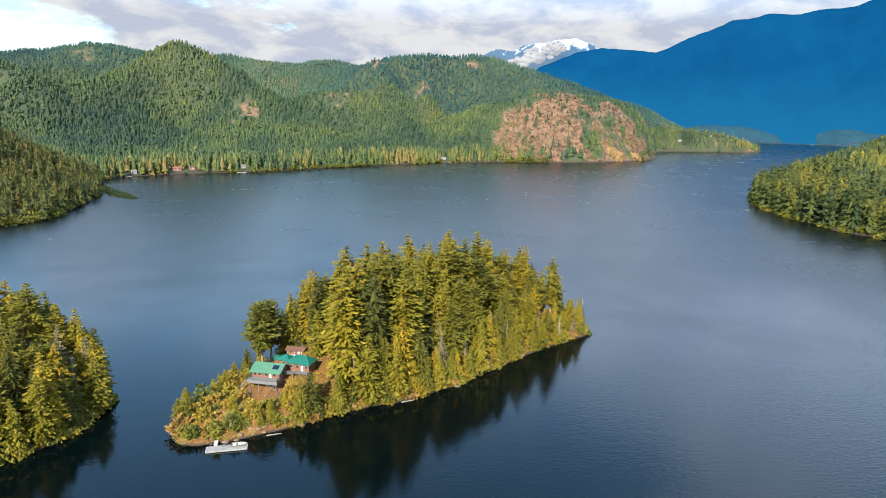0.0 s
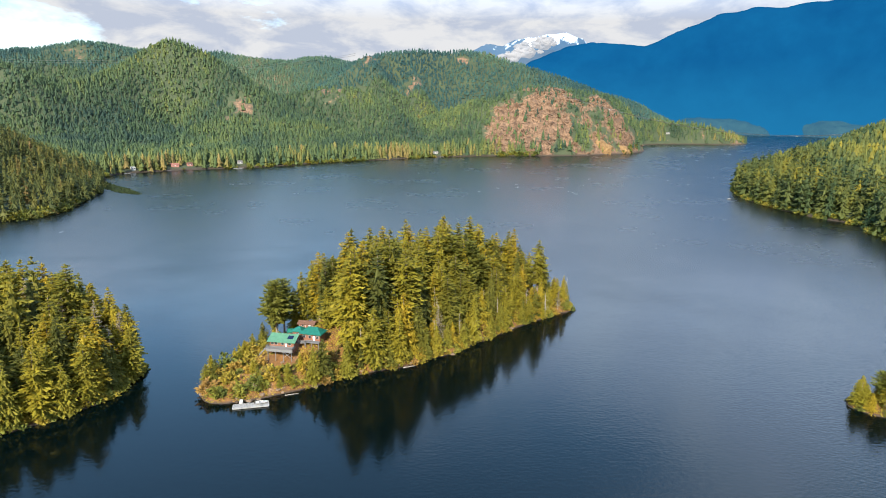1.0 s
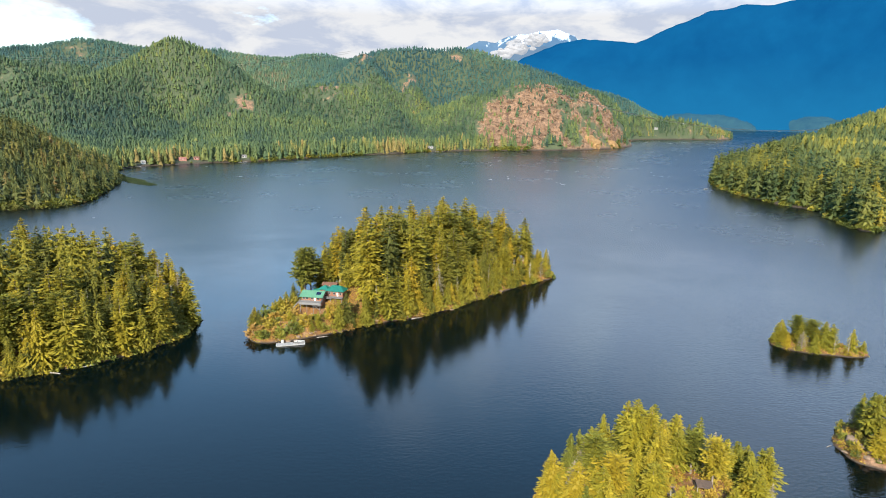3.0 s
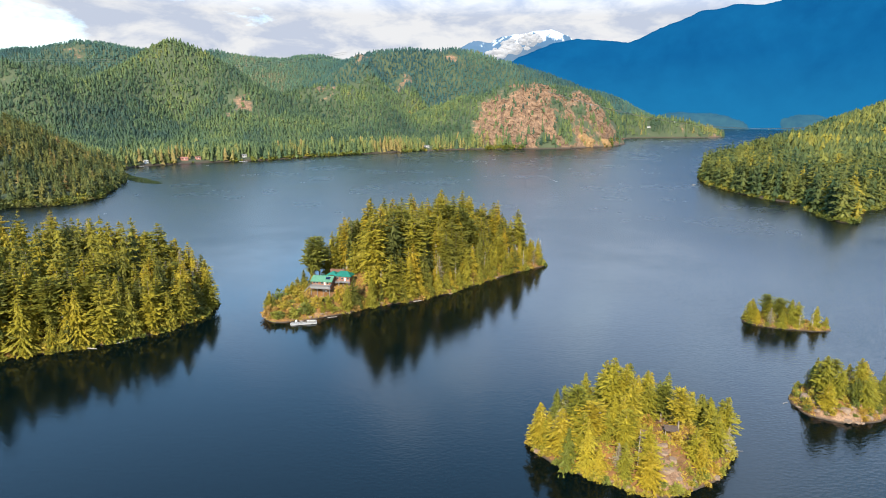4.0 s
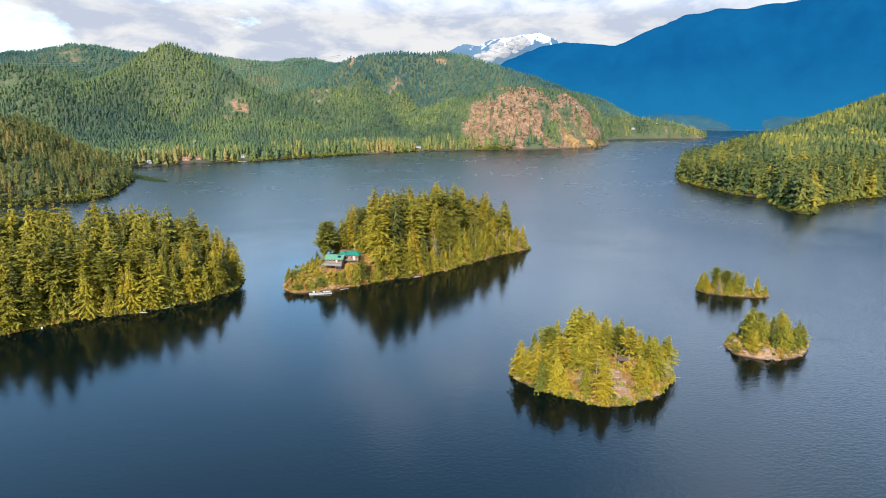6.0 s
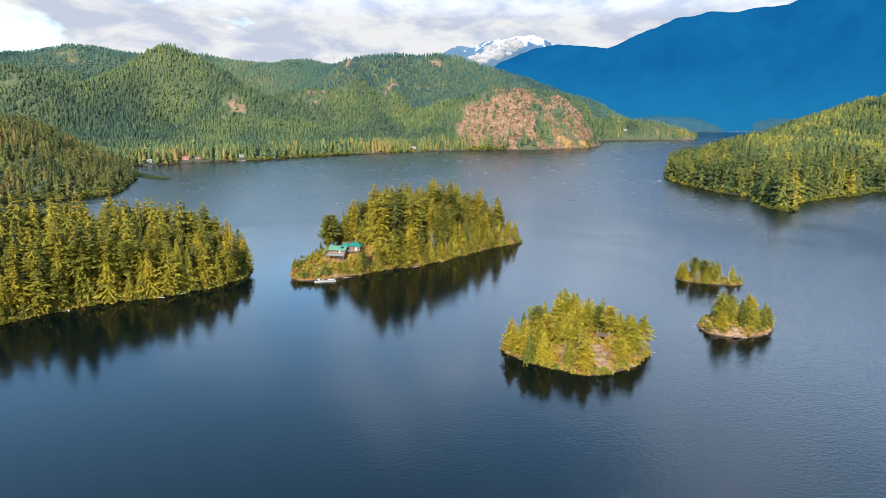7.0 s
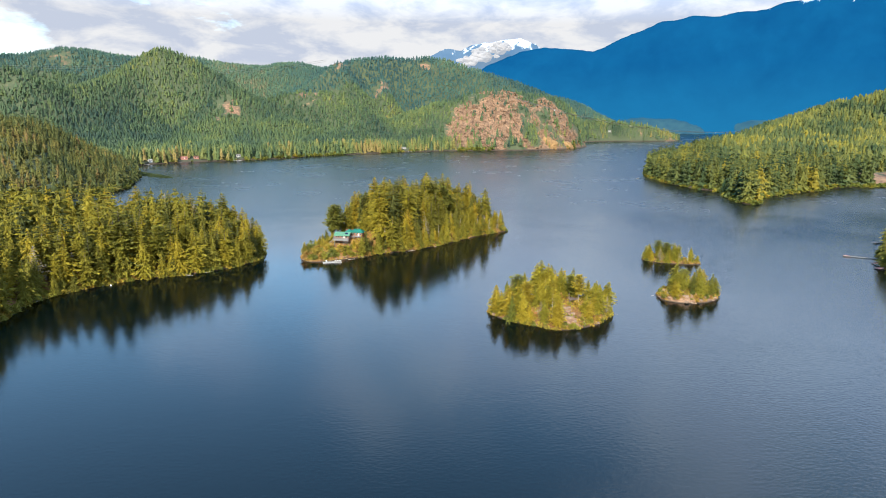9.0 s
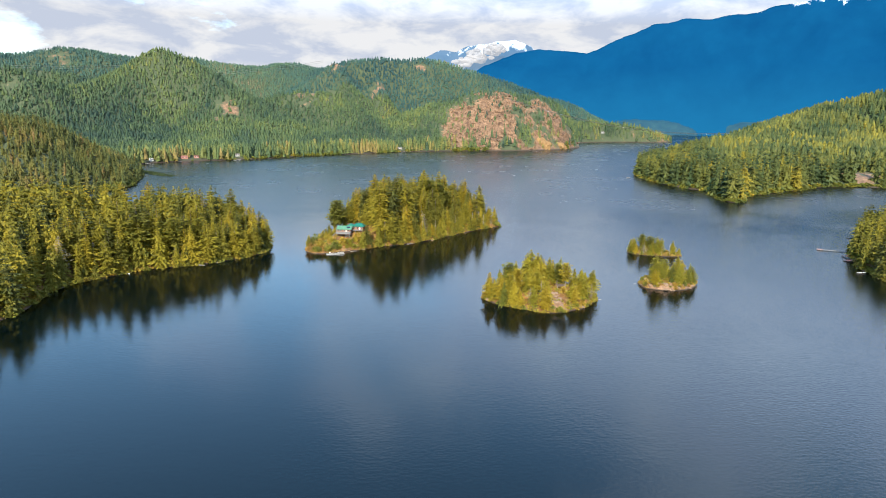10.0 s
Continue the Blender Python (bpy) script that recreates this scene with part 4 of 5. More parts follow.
def shrub_mesh(rng, tall):
    """A loose bush: leaf clumps over an uneven dome, with gaps."""
    n = 230
    v = rng.normal(0, 1, (n, 3))
    v /= np.linalg.norm(v, axis=1)[:, None]
    v[:, 2] = np.abs(v[:, 2])
    rad = rng.uniform(0.55, 1.05, n) * (1 + 0.25 * np.sin(4 * np.arctan2(v[:, 1], v[:, 0]) + rng.random() * 6))
    C = v * rad[:, None] * (1.0, 1.0, tall)
    D = v + rng.normal(0, 0.5, v.shape)
    D[:, 2] *= 0.5
    size = rng.uniform(0.20, 0.40, n)
    return mesh("leaves", *tufts(C, D, size * 1.3, size, rng, 0.35), M_BUSH)


def stem_mesh(rng):
    """Three or four short stems leaning outwards."""
    V, F = [], []
    for k in range(4):
        a, o = rng.random() * 6.28, len(V)
        for u in (0.0, 1.0):
            cx, cy, r = math.cos(a) * 0.5 * u, math.sin(a) * 0.5 * u, 0.06 * (1 - 0.6 * u)
            V += [(cx + r * math.cos(q), cy + r * math.sin(q), -0.3 + 0.9 * u) for q in (0, 2.1, 4.2)]
        F += [(o, o + 1, o + 4), (o, o + 4, o + 3), (o + 1, o + 2, o + 5), (o + 1, o + 5, o + 4), (o + 2, o, o + 3), (o + 2, o + 3, o + 5)]
    return mesh("stems", V, F, M_BARK)


R1 = np.random.default_rng(77)
SHRUBS = []
for tall in (0.9, 1.15, 1.5, 1.0):
    e = new("shrub")
    part("stems", stem_mesh(R1), None, e)
    part("leaves", shrub_mesh(R1, tall), None, e)
    SHRUBS.append([e, False])


def put(slot, m):
    """The first of a kind is moved to its place; the next are copies."""
    e, taken = slot
    if taken:
        first = e.scale.copy()
        e.scale = (1, 1, 1)
        made = copy_thing(e, m)
        e.scale = first
        return made
    slot[1] = True
    e.matrix_basis = m
    return e


def stand(x, y, z, turn, sx, sy=None, sz=None):
    return Matrix.Translation((x, y, z)) @ Matrix.Rotation(turn, 4, "Z") @ Matrix.Diagonal((sx, sy or sx, sz or sx, 1))


def bushes(land, spacing, keep, seed, lo, hi, group):
    P, d, z, rng = land.scatter(spacing, keep, seed, inset=0.3)
    for (x, y), zz in zip(P, z):
        s = rng.uniform(lo, hi)
        tagged(put(SHRUBS[rng.integers(4)], stand(x, y, zz - 0.1, rng.random() * 6.28, s, s * rng.uniform(0.8, 1.2), s * rng.uniform(0.8, 1.25))),
               "leafy shrub in green and golden autumn tones", "shrub", group)


bushes(MAIN, 3.3, lambda P, d: np.where((P[:, 0] < -26) & ((P[:, 1] < 172) | (P[:, 0] < -50)), 0.30, 0) * (bell(P, -43, 170, 6, 5) < 0.6), 61, 0.8, 2.6, "shrubs on the house island")
bushes(MAIN, 2.7, lambda P, d: np.where((d < 5.5) & (P[:, 0] >= -28) & (P[:, 1] < 0.75 * P[:, 0] + 205), 0.72, 0), 62, 1.2, 2.6, "shrubs on the house island")
bushes(CABIN, 2.4, lambda P, d: np.where(d < 4.5, 0.72, 0.16) * (P[:, 1] < 40) * (bell(P, 79, 21, 4, 10, 8) < 0.6), 63, 0.9, 2.0, "shrubs on the cabin island")
bushes(ROCKY, 2.2, lambda P, d: np.where(d > 1.0, 0.55, 0.4), 64, 0.7, 1.7, "shrubs on the rocky islet")
bushes(LOW, 2.6, lambda P, d: np.where(P[:, 0] < 199, 0.5, 0.45), 65, 0.7, 1.5, "shrubs on the low islet")
plant(4, 202.5, 138.5, 0.5, 0.30, 1.6, 0.4, "golden cone-shaped young cedar at the islet's end", "trees on the low islet")


# large bushes of the open tip
for x, y, k, s, h in ((-64, 154.5, 1, 2.9, 1.2), (-60.5, 151.5, 3, 2.4, 1.1), (-57, 157.5, 0, 2.6, 1.2), (-52, 151.8, 2, 2.3, 1.2), (-47.5, 155.5, 1, 2.7, 1.15), (-62.5, 170, 2, 2.8, 1.3), (-57.5, 166.5, 3, 2.5, 1.2),
                      (-49.5, 170.5, 0, 2.1, 1.2), (-42, 159.5, 1, 2.6, 1.3), (-54.5, 174, 2, 2.4, 1.3), (-38.5, 164.5, 3, 2.3, 1.2), (-32, 171.5, 0, 2.4, 1.2), (-30, 166, 2, 2.5, 1.4), (-59, 190, 1, 2.6, 1.3), (-55.5, 183, 0, 2.5, 1.3), (-24, 174, 3, 2.6, 1.3)):
    tagged(put(SHRUBS[k], stand(x, y, at_ground(MAIN, x, y) - 0.2, x * 2.3, 1.25 * s, 1.1 * s, 1.2 * s * h)), "broad dense bush in olive and gold tones", "shrub", "shrubs on the house island")

# young trees on the open tip
for x, y, k, s, w in ((-66.5, 160, 8, 0.36, 1.5), (-64.5, 164, 4, 0.36, 1.5), (-67, 167, 2, 0.34, 1.5), (-63, 158.5, 3, 0.27, 1.5), (-60.5, 175, 4, 0.38, 1.5), (-58, 180, 8, 0.36, 1.5), (-61.5, 184, 3, 0.30, 1.5),
                      (-56.5, 186, 2, 0.32, 1.4), (-54, 190, 4, 0.38, 1.3), (-50, 163, 4, 0.26, 1.5), (-47, 158.5, 3, 0.26, 1.4), (-36.5, 160.5, 4, 0.36, 1.4), (-39, 157.5, 3, 0.22, 1.5), (-33, 166.5, 5, 0.25, 1.4), (-55, 196, 2, 0.40, 1.3), (-51, 199, 5, 0.42, 1.2)):
    plant(k, x, y, at_ground(MAIN, x, y), s, w, x * 3.1, "young bushy conifer on the open tip", "trees on the house island")


def brush(land, name, label, n, keep, seed, size):
    """Dry grass and low brush: a great many small leaf clumps."""
    rng = np.random.default_rng(seed)
    lo, hi = land.shore.min(0), land.shore.max(0)
    P = lo + rng.random((n * 4, 2)) * (hi - lo)
    d = land.depth(P)
    P = P[(d > 0.2) & (rng.random(len(P)) < keep(P, d))][:n]
    z, m = land.z(P), len(P)
    a = rng.random(m) * 6.28
    D = np.stack((np.cos(a), np.sin(a), rng.uniform(0.2, 1.1, m)), 1)
    s = rng.uniform(0.35, 1.0, m) * size
    V, F = tufts(np.column_stack((P, z + 0.25 * s)), D, s * 1.5, s, rng, 0.3)
    tint = np.clip(0.62 + 0.3 * fbm(P, 6, 3) + rng.normal(0, 0.16, m), 0, 1)
    tagged(new(name, mesh(name, V, F, M_BRUSH, attrs={"tint": np.repeat(tint, 4)})), label, "brush", kind="stuff")


clear = lambda P, d: np.clip(0.75 + 0.6 * fbm(P, 5, 2), 0, 1)
brush(MAIN, "island_brush", "golden dry grass and low brush on the island", 34000, lambda P, d: clear(P, d) * (bell(P, -42, 173.5, 6, 3) < 0.5) * np.where(P[:, 0] < -20, 1.0, 0.45), 91, 0.68)
brush(CABIN, "cabin_island_brush", "golden low brush on the small island", 5000, lambda P, d: clear(P, d) * (CABIN.rock(P, d) < 0.6), 92, 1.0)
brush(ROCKY, "islet_brush", "golden low brush between the rocks", 3200, lambda P, d: clear(P, d) * (ROCKY.rock(P, d) < 0.55), 93, 0.75)
brush(LOW, "low_islet_brush", "golden scrub on the low islet", 1600, clear, 94, 0.9)
brush(WEST, "shore_brush", "golden brush along the west shore", 6000, lambda P, d: np.where((d < 7) & (P[:, 0] > -215) & (P[:, 1] > -40), 1.0, 0), 95, 1.3)


def scree():
    """Broken rock over the bare faces of the hills."""
    rng = np.random.default_rng(96)
    P = np.array((40.0, 1380.0)) + rng.random((60000, 2)) * (620, 380)
    d = NORTH.depth(P)
    P = P[(d > 3) & (bare_hills(P, d) > 0.45)][:5200]
    z, n = NORTH.z(P), len(P)
    B = np.array(((1, 0, 0), (0.1, 0.8, 0.1), (-1, 0.1, 0), (0, -0.8, 0.1), (0.1, 0, 0.6), (0, 0.1, -0.6)))
    s = (0.8 + 5.0 * rng.random(n) ** 2.6)[:, None, None] * (1 + rng.normal(0, 0.5, (n, 6, 3))) * rng.uniform(0.5, 1.6, (n, 1, 3))
    R = np.linalg.qr(rng.normal(0, 1, (n, 3, 3)))[0]
    V = np.einsum("nij,nkj->nki", R, B[None] * s) + np.column_stack((P, z - 0.4))[:, None]
    F = (np.array(((0, 1, 4), (1, 2, 4), (2, 3, 4), (3, 0, 4), (1, 0, 5), (2, 1, 5), (3, 2, 5), (0, 3, 5)))[None] + (np.arange(n) * 6)[:, None, None]).reshape(-1, 3)
    tagged(new("rock_scree", mesh("rock_scree", V.reshape(-1, 3), F, M_HILL, attrs={"rock": np.ones(6 * n)})), "broken brown rock on the bare hill face", "rock", kind="stuff")


scree()


def rock_dome(x, y, z, sx, sy, sz, seed):
    """A smooth rounded outcrop of ochre rock, cracked along its flanks."""
    bm = bmesh.new()
    bmesh.ops.create_icosphere(bm, subdivisions=4, radius=1.0)
    for v in bm.verts:
        k = 1 + 0.22 * noise.noise(v.co * 1.7 + Vector((seed, 0, 0))) + 0.10 * noise.noise(v.co * 5 + Vector((0, seed, 0))) - 0.10 * abs(noise.noise(v.co * 3.1 + Vector((seed, seed, 2))))
        v.co = Vector((v.co.x * sx * k, v.co.y * sy * k, v.co.z * sz * k))
    me = bpy.data.meshes.new("rock_outcrop")
    bm.to_mesh(me)
    bm.free()
    me.materials.append(M_OCHRE)
    tagged(new("rock_outcrop", me), "smooth ochre rock outcrop at the foot of the bare face", "rock", "rock outcrops").matrix_basis = pose(x, y, z, 0, 0, 20)


M_OCHRE = plain("ochre_rock", (0.11, 0.055, 0.018), (0.24, 0.145, 0.055), 0.10, 0.9, 0, 0.9, 1.2)
rock_dome(428, 1522, 6, 44, 28, 30, 3)
rock_dome(490, 1560, 2, 34, 22, 22, 8)
rock_dome(360, 1482, 2, 24, 16, 18, 5)


def snag_mesh(rng, h):
    """A dead conifer: bare leaning trunk with broken side branches."""
    t = trunk_mesh("dead_trunk", h, 0.28, M_SNAG, rng, 1.0, rng.uniform(-0.04, 0.06), 6)
    return t


def twig_mesh(rng, h):
    V, F = [], []
    for z in np.sort(h * rng.uniform(0.25, 0.97, 34)):
        a = rng.random() * 6.28
        L = (1.15 - z / h) * rng.uniform(1.2, 3.4)
        d, o = np.array((math.cos(a), math.sin(a), rng.uniform(-0.35, 0.2))), len(V)
        side = np.array((-math.sin(a), math.cos(a), 0)) * 0.07
        b0, tip = np.array((0, 0, z)), np.array((0, 0, z)) + d * L
        V += [b0 + side, b0 - side, b0 + (0, 0, 0.12), tip, tip + (side * 9 + d * 0.2) * rng.uniform(0.3, 1), b0 + d * L * 0.55]
        F += [(o, o + 1, o + 3), (o + 1, o + 2, o + 3), (o + 2, o, o + 3), (o + 5, o + 3, o + 4)] + ([(o, o + 1, o - 4)] if o else [])
    return mesh("branches", V, F, M_SNAG)


SNAGS = []
for h in (19, 23, 15):
    e = new("dead_tree")
    part("dead_trunk", snag_mesh(R1, h), None, e)
    part("branches", twig_mesh(R1, h), None, e)
    SNAGS.append([e, False])


def snags(land, spacing, keep, seed, lo, hi, group):
    P, d, z, rng = land.scatter(spacing, keep, seed)
    for (x, y), zz in zip(P, z):
        s = rng.uniform(lo, hi)
        tagged(put(SNAGS[rng.integers(3)], stand(x, y, zz - 0.2, rng.random() * 6.28, s)), "bare grey dead tree with broken twigs", "dead tree", group)


snags(MAIN, 6.5, lambda P, d: np.where((d < 13) & (P[:, 0] > -20) & (P[:, 1] < 0.75 * P[:, 0] + 205), 0.55, 0), 71, 0.55, 0.85, "dead trees on the house island")
snags(CABIN, 8, lambda P, d: np.where(P[:, 1] < 35, 0.25, 0), 72, 0.4, 0.55, "dead trees on the cabin island")
snags(LOW, 6, lambda P, d: np.where(P[:, 0] < 195, 0.5, 0), 73, 0.38, 0.5, "dead trees on the low islet")
snags(WEST, 9, lambda P, d: np.where((d < 12) & (P[:, 1] > 90) & (P[:, 0] > -180), 0.4, 0), 74, 0.6, 0.95, "dead trees on the west shore")


def boulder_mesh(rng, flat):
    bm = bmesh.new()
    bmesh.ops.create_icosphere(bm, subdivisions=2, radius=1.0)
    for v in bm.verts:
        k = 1 + 0.35 * noise.noise(v.co * 1.4 + Vector((flat * 9, 3, 1)))
        v.co = Vector((round(v.co.x * k * 3.5) / 3.5 * 0.35 + v.co.x * k * 0.65, v.co.y * k, max(-0.55, min(0.62, v.co.z * k)) * flat))
    me = bpy.data.meshes.new("boulder")
    bm.to_mesh(me)
    bm.free()
    me.materials.append(M_STONE)
    return me


M_STONE = plain("pale_granite", (0.09, 0.056, 0.036), (0.21, 0.145, 0.098), 0.8, 0.9, 0, 0.7, 0.12)
STONES = [[new("boulder", boulder_mesh(R1, f)), False] for f in (0.6, 0.75, 0.45, 0.9)]


def boulders(land, spacing, keep, seed, lo, hi, group):
    P, d, z, rng = land.scatter(spacing, keep, seed, inset=-0.6)
    for (x, y), zz in zip(P, z):
        s = rng.uniform(lo, hi)
        tagged(put(STONES[rng.integers(4)], stand(x, y, zz + 0.05 * s, rng.random() * 6.28, s * rng.uniform(0.9, 1.5), s, s)),
               "weathered pale brown granite boulder on the shore", "boulder", group)


boulders(MAIN, 3.0, lambda P, d: np.where((d < 2.0) & (P[:, 0] < 60) & (P[:, 1] < 0.75 * P[:, 0] + 205), np.where(P[:, 0] < -22, 0.65, 0.30), 0) + np.where((P[:, 0] < -40) & (d > 4) & (d < 22), 0.07, 0), 81, 0.4, 1.15, "boulders on the house island")
boulders(CABIN, 2.4, lambda P, d: np.where((d < 1.8) & (P[:, 1] < 36), 0.35, 0) + np.where(bell(P, 79, 22, 3.5, 9, 8) > 0.5, 0.6, 0), 82, 0.4, 1.3, "boulders on the cabin island")
boulders(ROCKY, 2.3, lambda P, d: np.where((d < 5.5) & (P[:, 1] < 62), 0.55, 0.05), 83, 0.5, 1.6, "boulders on the rocky islet")
boulders(LOW, 3, lambda P, d: np.where(d < 1.2, 0.3, 0), 84, 0.3, 0.7, "boulders on the low islet")
boulders(WEST, 3.6, lambda P, d: np.where((d < 1.5) & (P[:, 1] > 60) & (P[:, 0] > -200) & (P[:, 1] < 170), 0.2, 0), 85, 0.4, 1.0, "boulders on the west shore")


def log_mesh(L, r):
    V, F, n = [], [], 7
    for k in range(5):
        u = k / 4
        V += [(L * (u - 0.5), 0.06 * L * math.sin(u * 3) * 0.3 + r * (1 - 0.4 * u) * math.cos(a * 6.283 / n), r * (1 - 0.4 * u) * math.sin(a * 6.283 / n)) for a in range(n)]
    for k in range(4):
        for a in range(n):
            p, q = k * n + a, k * n + (a + 1) % n
            F += [(p, q, q + n), (p, q + n, p + n)]
    F += [(0, a + 1, a) for a in range(1, n - 1)] + [(4 * n, 4 * n + a, 4 * n + a + 1) for a in range(1, n - 1)]
    return mesh("drift_log", V, F, M_SNAG, smooth=True)


LOG = [new("drift_log", log_mesh(7, 0.24)), False]
for x, y, turn, s in ((-34, 155.2, 20, 0.7), (-155, 108.5, -30, 0.9), (-146, 110.3, 15, 1.0), (-120, 122.5, 40, 0.8), (-131, 115.2, -8, 1.1), (-168, 94, 50, 0.9), (139.6, 63, 25, 0.35), (107.0, 31.5, -10, 0.3), (8, 181.5, 25, 0.8), (-190, 64, 80, 0.8)):
    tagged(put(LOG, stand(x, y, 0.12, radians(turn), s)), "grey drift log lying in the shallows", "log", "drift logs")


# ---- buildings ----
M_GREEN = plain("green_metal_roof", (0.055, 0.15, 0.09), (0.09, 0.21, 0.135), 0.7, 0.45, 0.1, 0.1, 0.01)
M_TEAL = plain("teal_metal_roof", (0.005, 0.08, 0.06), (0.01, 0.12, 0.09), 0.7, 0.45, 0.1, 0.1, 0.01)
M_BROWN = plain("brown_shingles", (0.07, 0.035, 0.025), (0.14, 0.07, 0.048), 1.2, 0.85, 0, 0.4, 0.02)
M_RED = plain("red_cedar_boards", (0.11, 0.042, 0.024), (0.21, 0.085, 0.046), 1.4, 0.7, 0, 0.3, 0.02, (1, 1, 6))
M_GREY = plain("weathered_grey_boards", (0.085, 0.083, 0.084), (0.15, 0.145, 0.145), 1.6, 0.85, 0, 0.3, 0.02, (6, 1, 1))
M_WHITE = plain("white_paint", (0.36, 0.355, 0.34), (0.50, 0.49, 0.48), 1.5, 0.5, 0, 0.1, 0.01)
M_DARKWOOD = plain("dark_stained_wood", (0.035, 0.025, 0.02), (0.09, 0.06, 0.045), 1.5, 0.8, 0, 0.3, 0.02)
M_TANK = plain("pale_plastic_tank", (0.17, 0.165, 0.16), (0.28, 0.275, 0.265), 1.0, 0.5, 0, 0.1, 0.01)
M_PANEL = plain("solar_cells", (0.006, 0.012, 0.03), (0.012, 0.02, 0.05), 2.0, 0.12, 0.2, 0.05, 0.003)
M_PANE, n, l, b = material("window_glass", 0.04)
b.inputs["Base Color"].default_value = (0.02, 0.025, 0.03, 1)
M_STEEL = plain("steel", (0.35, 0.36, 0.37), (0.5, 0.5, 0.5), 2.0, 0.35, 0.9, 0.1, 0.005)
M_PINK = plain("faded_red_boards", (0.20, 0.085, 0.065), (0.32, 0.15, 0.12), 1.4, 0.75, 0, 0.3, 0.02, (1, 1, 6))


def boxes(*items):
    """A bmesh of bevelled boxes: (cx, cy, cz, sx, sy, sz, turn about z)."""
    bm = bmesh.new()
    for cx, cy, cz, sx, sy, sz, *turn in items:
        r = bmesh.ops.create_cube(bm, size=1, matrix=pose(cx, cy, cz, 0, 0, turn[0] if turn else 0) @ Matrix.Diagonal((sx, sy, sz, 1)))
        e = list({ed for v in r["verts"] for ed in v.link_edges})
        bmesh.ops.bevel(bm, geom=e, offset=min(sx, sy, sz) * 0.12, segments=1, affect="EDGES")
    return bm


def beam(a, c, w):
    """A square bar from a to c."""
    bm = bmesh.new()
    a, c = Vector(a), Vector(c)
    m = Matrix.Translation((a + c) / 2) @ (c - a).to_track_quat("Z", "Y").to_matrix().to_4x4() @ Matrix.Diagonal((w, w, (c - a).length, 1))
    bmesh.ops.create_cube(bm, size=1, matrix=m)
    return bm


def slab(corners, thick):
    """A flat plate through four or three corners, with thickness downwards."""
    bm = bmesh.new()
    top = [bm.verts.new(c) for c in corners]
    low = [bm.verts.new((c[0], c[1], c[2] - thick)) for c in corners]
    bm.faces.new(top), bm.faces.new(low[::-1])
    for i in range(len(top)):
        j = (i + 1) % len(top)
        bm.faces.new((top[i], low[i], low[j], top[j]))
    bmesh.ops.recalc_face_normals(bm, faces=bm.faces)
    return bm


def joined(*bms):
    out = bmesh.new()
    for q in bms:
        me = bpy.data.meshes.new("piece")
        q.to_mesh(me)
        q.free()
        out.from_mesh(me)
        bpy.data.meshes.remove(me)
    return out


def seams(a, c, d, e, count, w=0.07):
    """Raised seams of a metal roof between the edges a-c (eave) and d-e (ridge)."""
    a, c, d, e = map(Vector, (a, c, d, e))
    return [beam(a.lerp(c, k / count) + Vector((0, 0, 0.03)), d.lerp(e, k / count) + Vector((0, 0, 0.03)), w) for k in range(count + 1)]


def window(parent, x, y, z, w, h, face=-1, side=False):
    """A framed window set proud of a wall; side: in a wall that runs along y."""
    if side:
        f = part("window", boxes((x, y, z, 0.10, w, h)), M_TANK, parent, "pale framed window")
        part("pane", boxes((x + face * 0.05, y, z, 0.04, w - 0.22, h - 0.22)), M_PANE, f, "dark glass pane")
    else:
        f = part("window", boxes((x, y, z, w, 0.10, h)), M_TANK, parent, "pale framed window")
        part("pane", boxes((x, y + face * 0.05, z, w - 0.22, 0.04, h - 0.22)), M_PANE, f, "dark glass pane")


def gable(parent, w, dep, z0, z1, rise, over, wall_mat, roof_mat, ridge=0.5, low=3.0, ribs=24):
    """Walls and a gable roof whose ridge runs along x; ridge: its place from front to back."""
    hy, yr = dep / 2, -dep / 2 + dep * ridge
    for sx in (-1, 1):
        bm = bmesh.new()
        pts = [(-hy, z0 - low), (hy, z0 - low), (hy, z1), (yr, z1 + rise - 0.15), (-hy, z1)]
        f = [bm.verts.new((sx * w / 2, y, z)) for y, z in pts]
        g = [bm.verts.new((sx * (w / 2 - 0.18), y, z)) for y, z in pts]
        bm.faces.new(f), bm.faces.new(g[::-1])
        for i in range(5):
            bm.faces.new((f[i], g[i], g[(i + 1) % 5], f[(i + 1) % 5]))
        bmesh.ops.recalc_face_normals(bm, faces=bm.faces)
        part("gable_wall", bm, wall_mat, parent)
    for sy in (-1, 1):
        part("wall", boxes((0, sy * (hy - 0.09), (z0 - low + z1) / 2, w - 0.37, 0.18, z1 - z0 + low)), wall_mat, parent)
    ex = w / 2 + over
    for sy, run in ((-1, dep * ridge), (1, dep * (1 - ridge))):
        ye, ze = sy * (hy + over), z1 - rise * over / run
        c = [(-ex, ye, ze), (ex, ye, ze), (ex, yr, z1 + rise), (-ex, yr, z1 + rise)]
        part("roof", joined(slab(c, 0.14), *seams(c[0], c[1], c[3], c[2], ribs)), roof_mat, parent)
    part("ridge_cap", boxes((0, yr, z1 + rise + 0.03, 2 * ex, 0.3, 0.1)), roof_mat, parent)


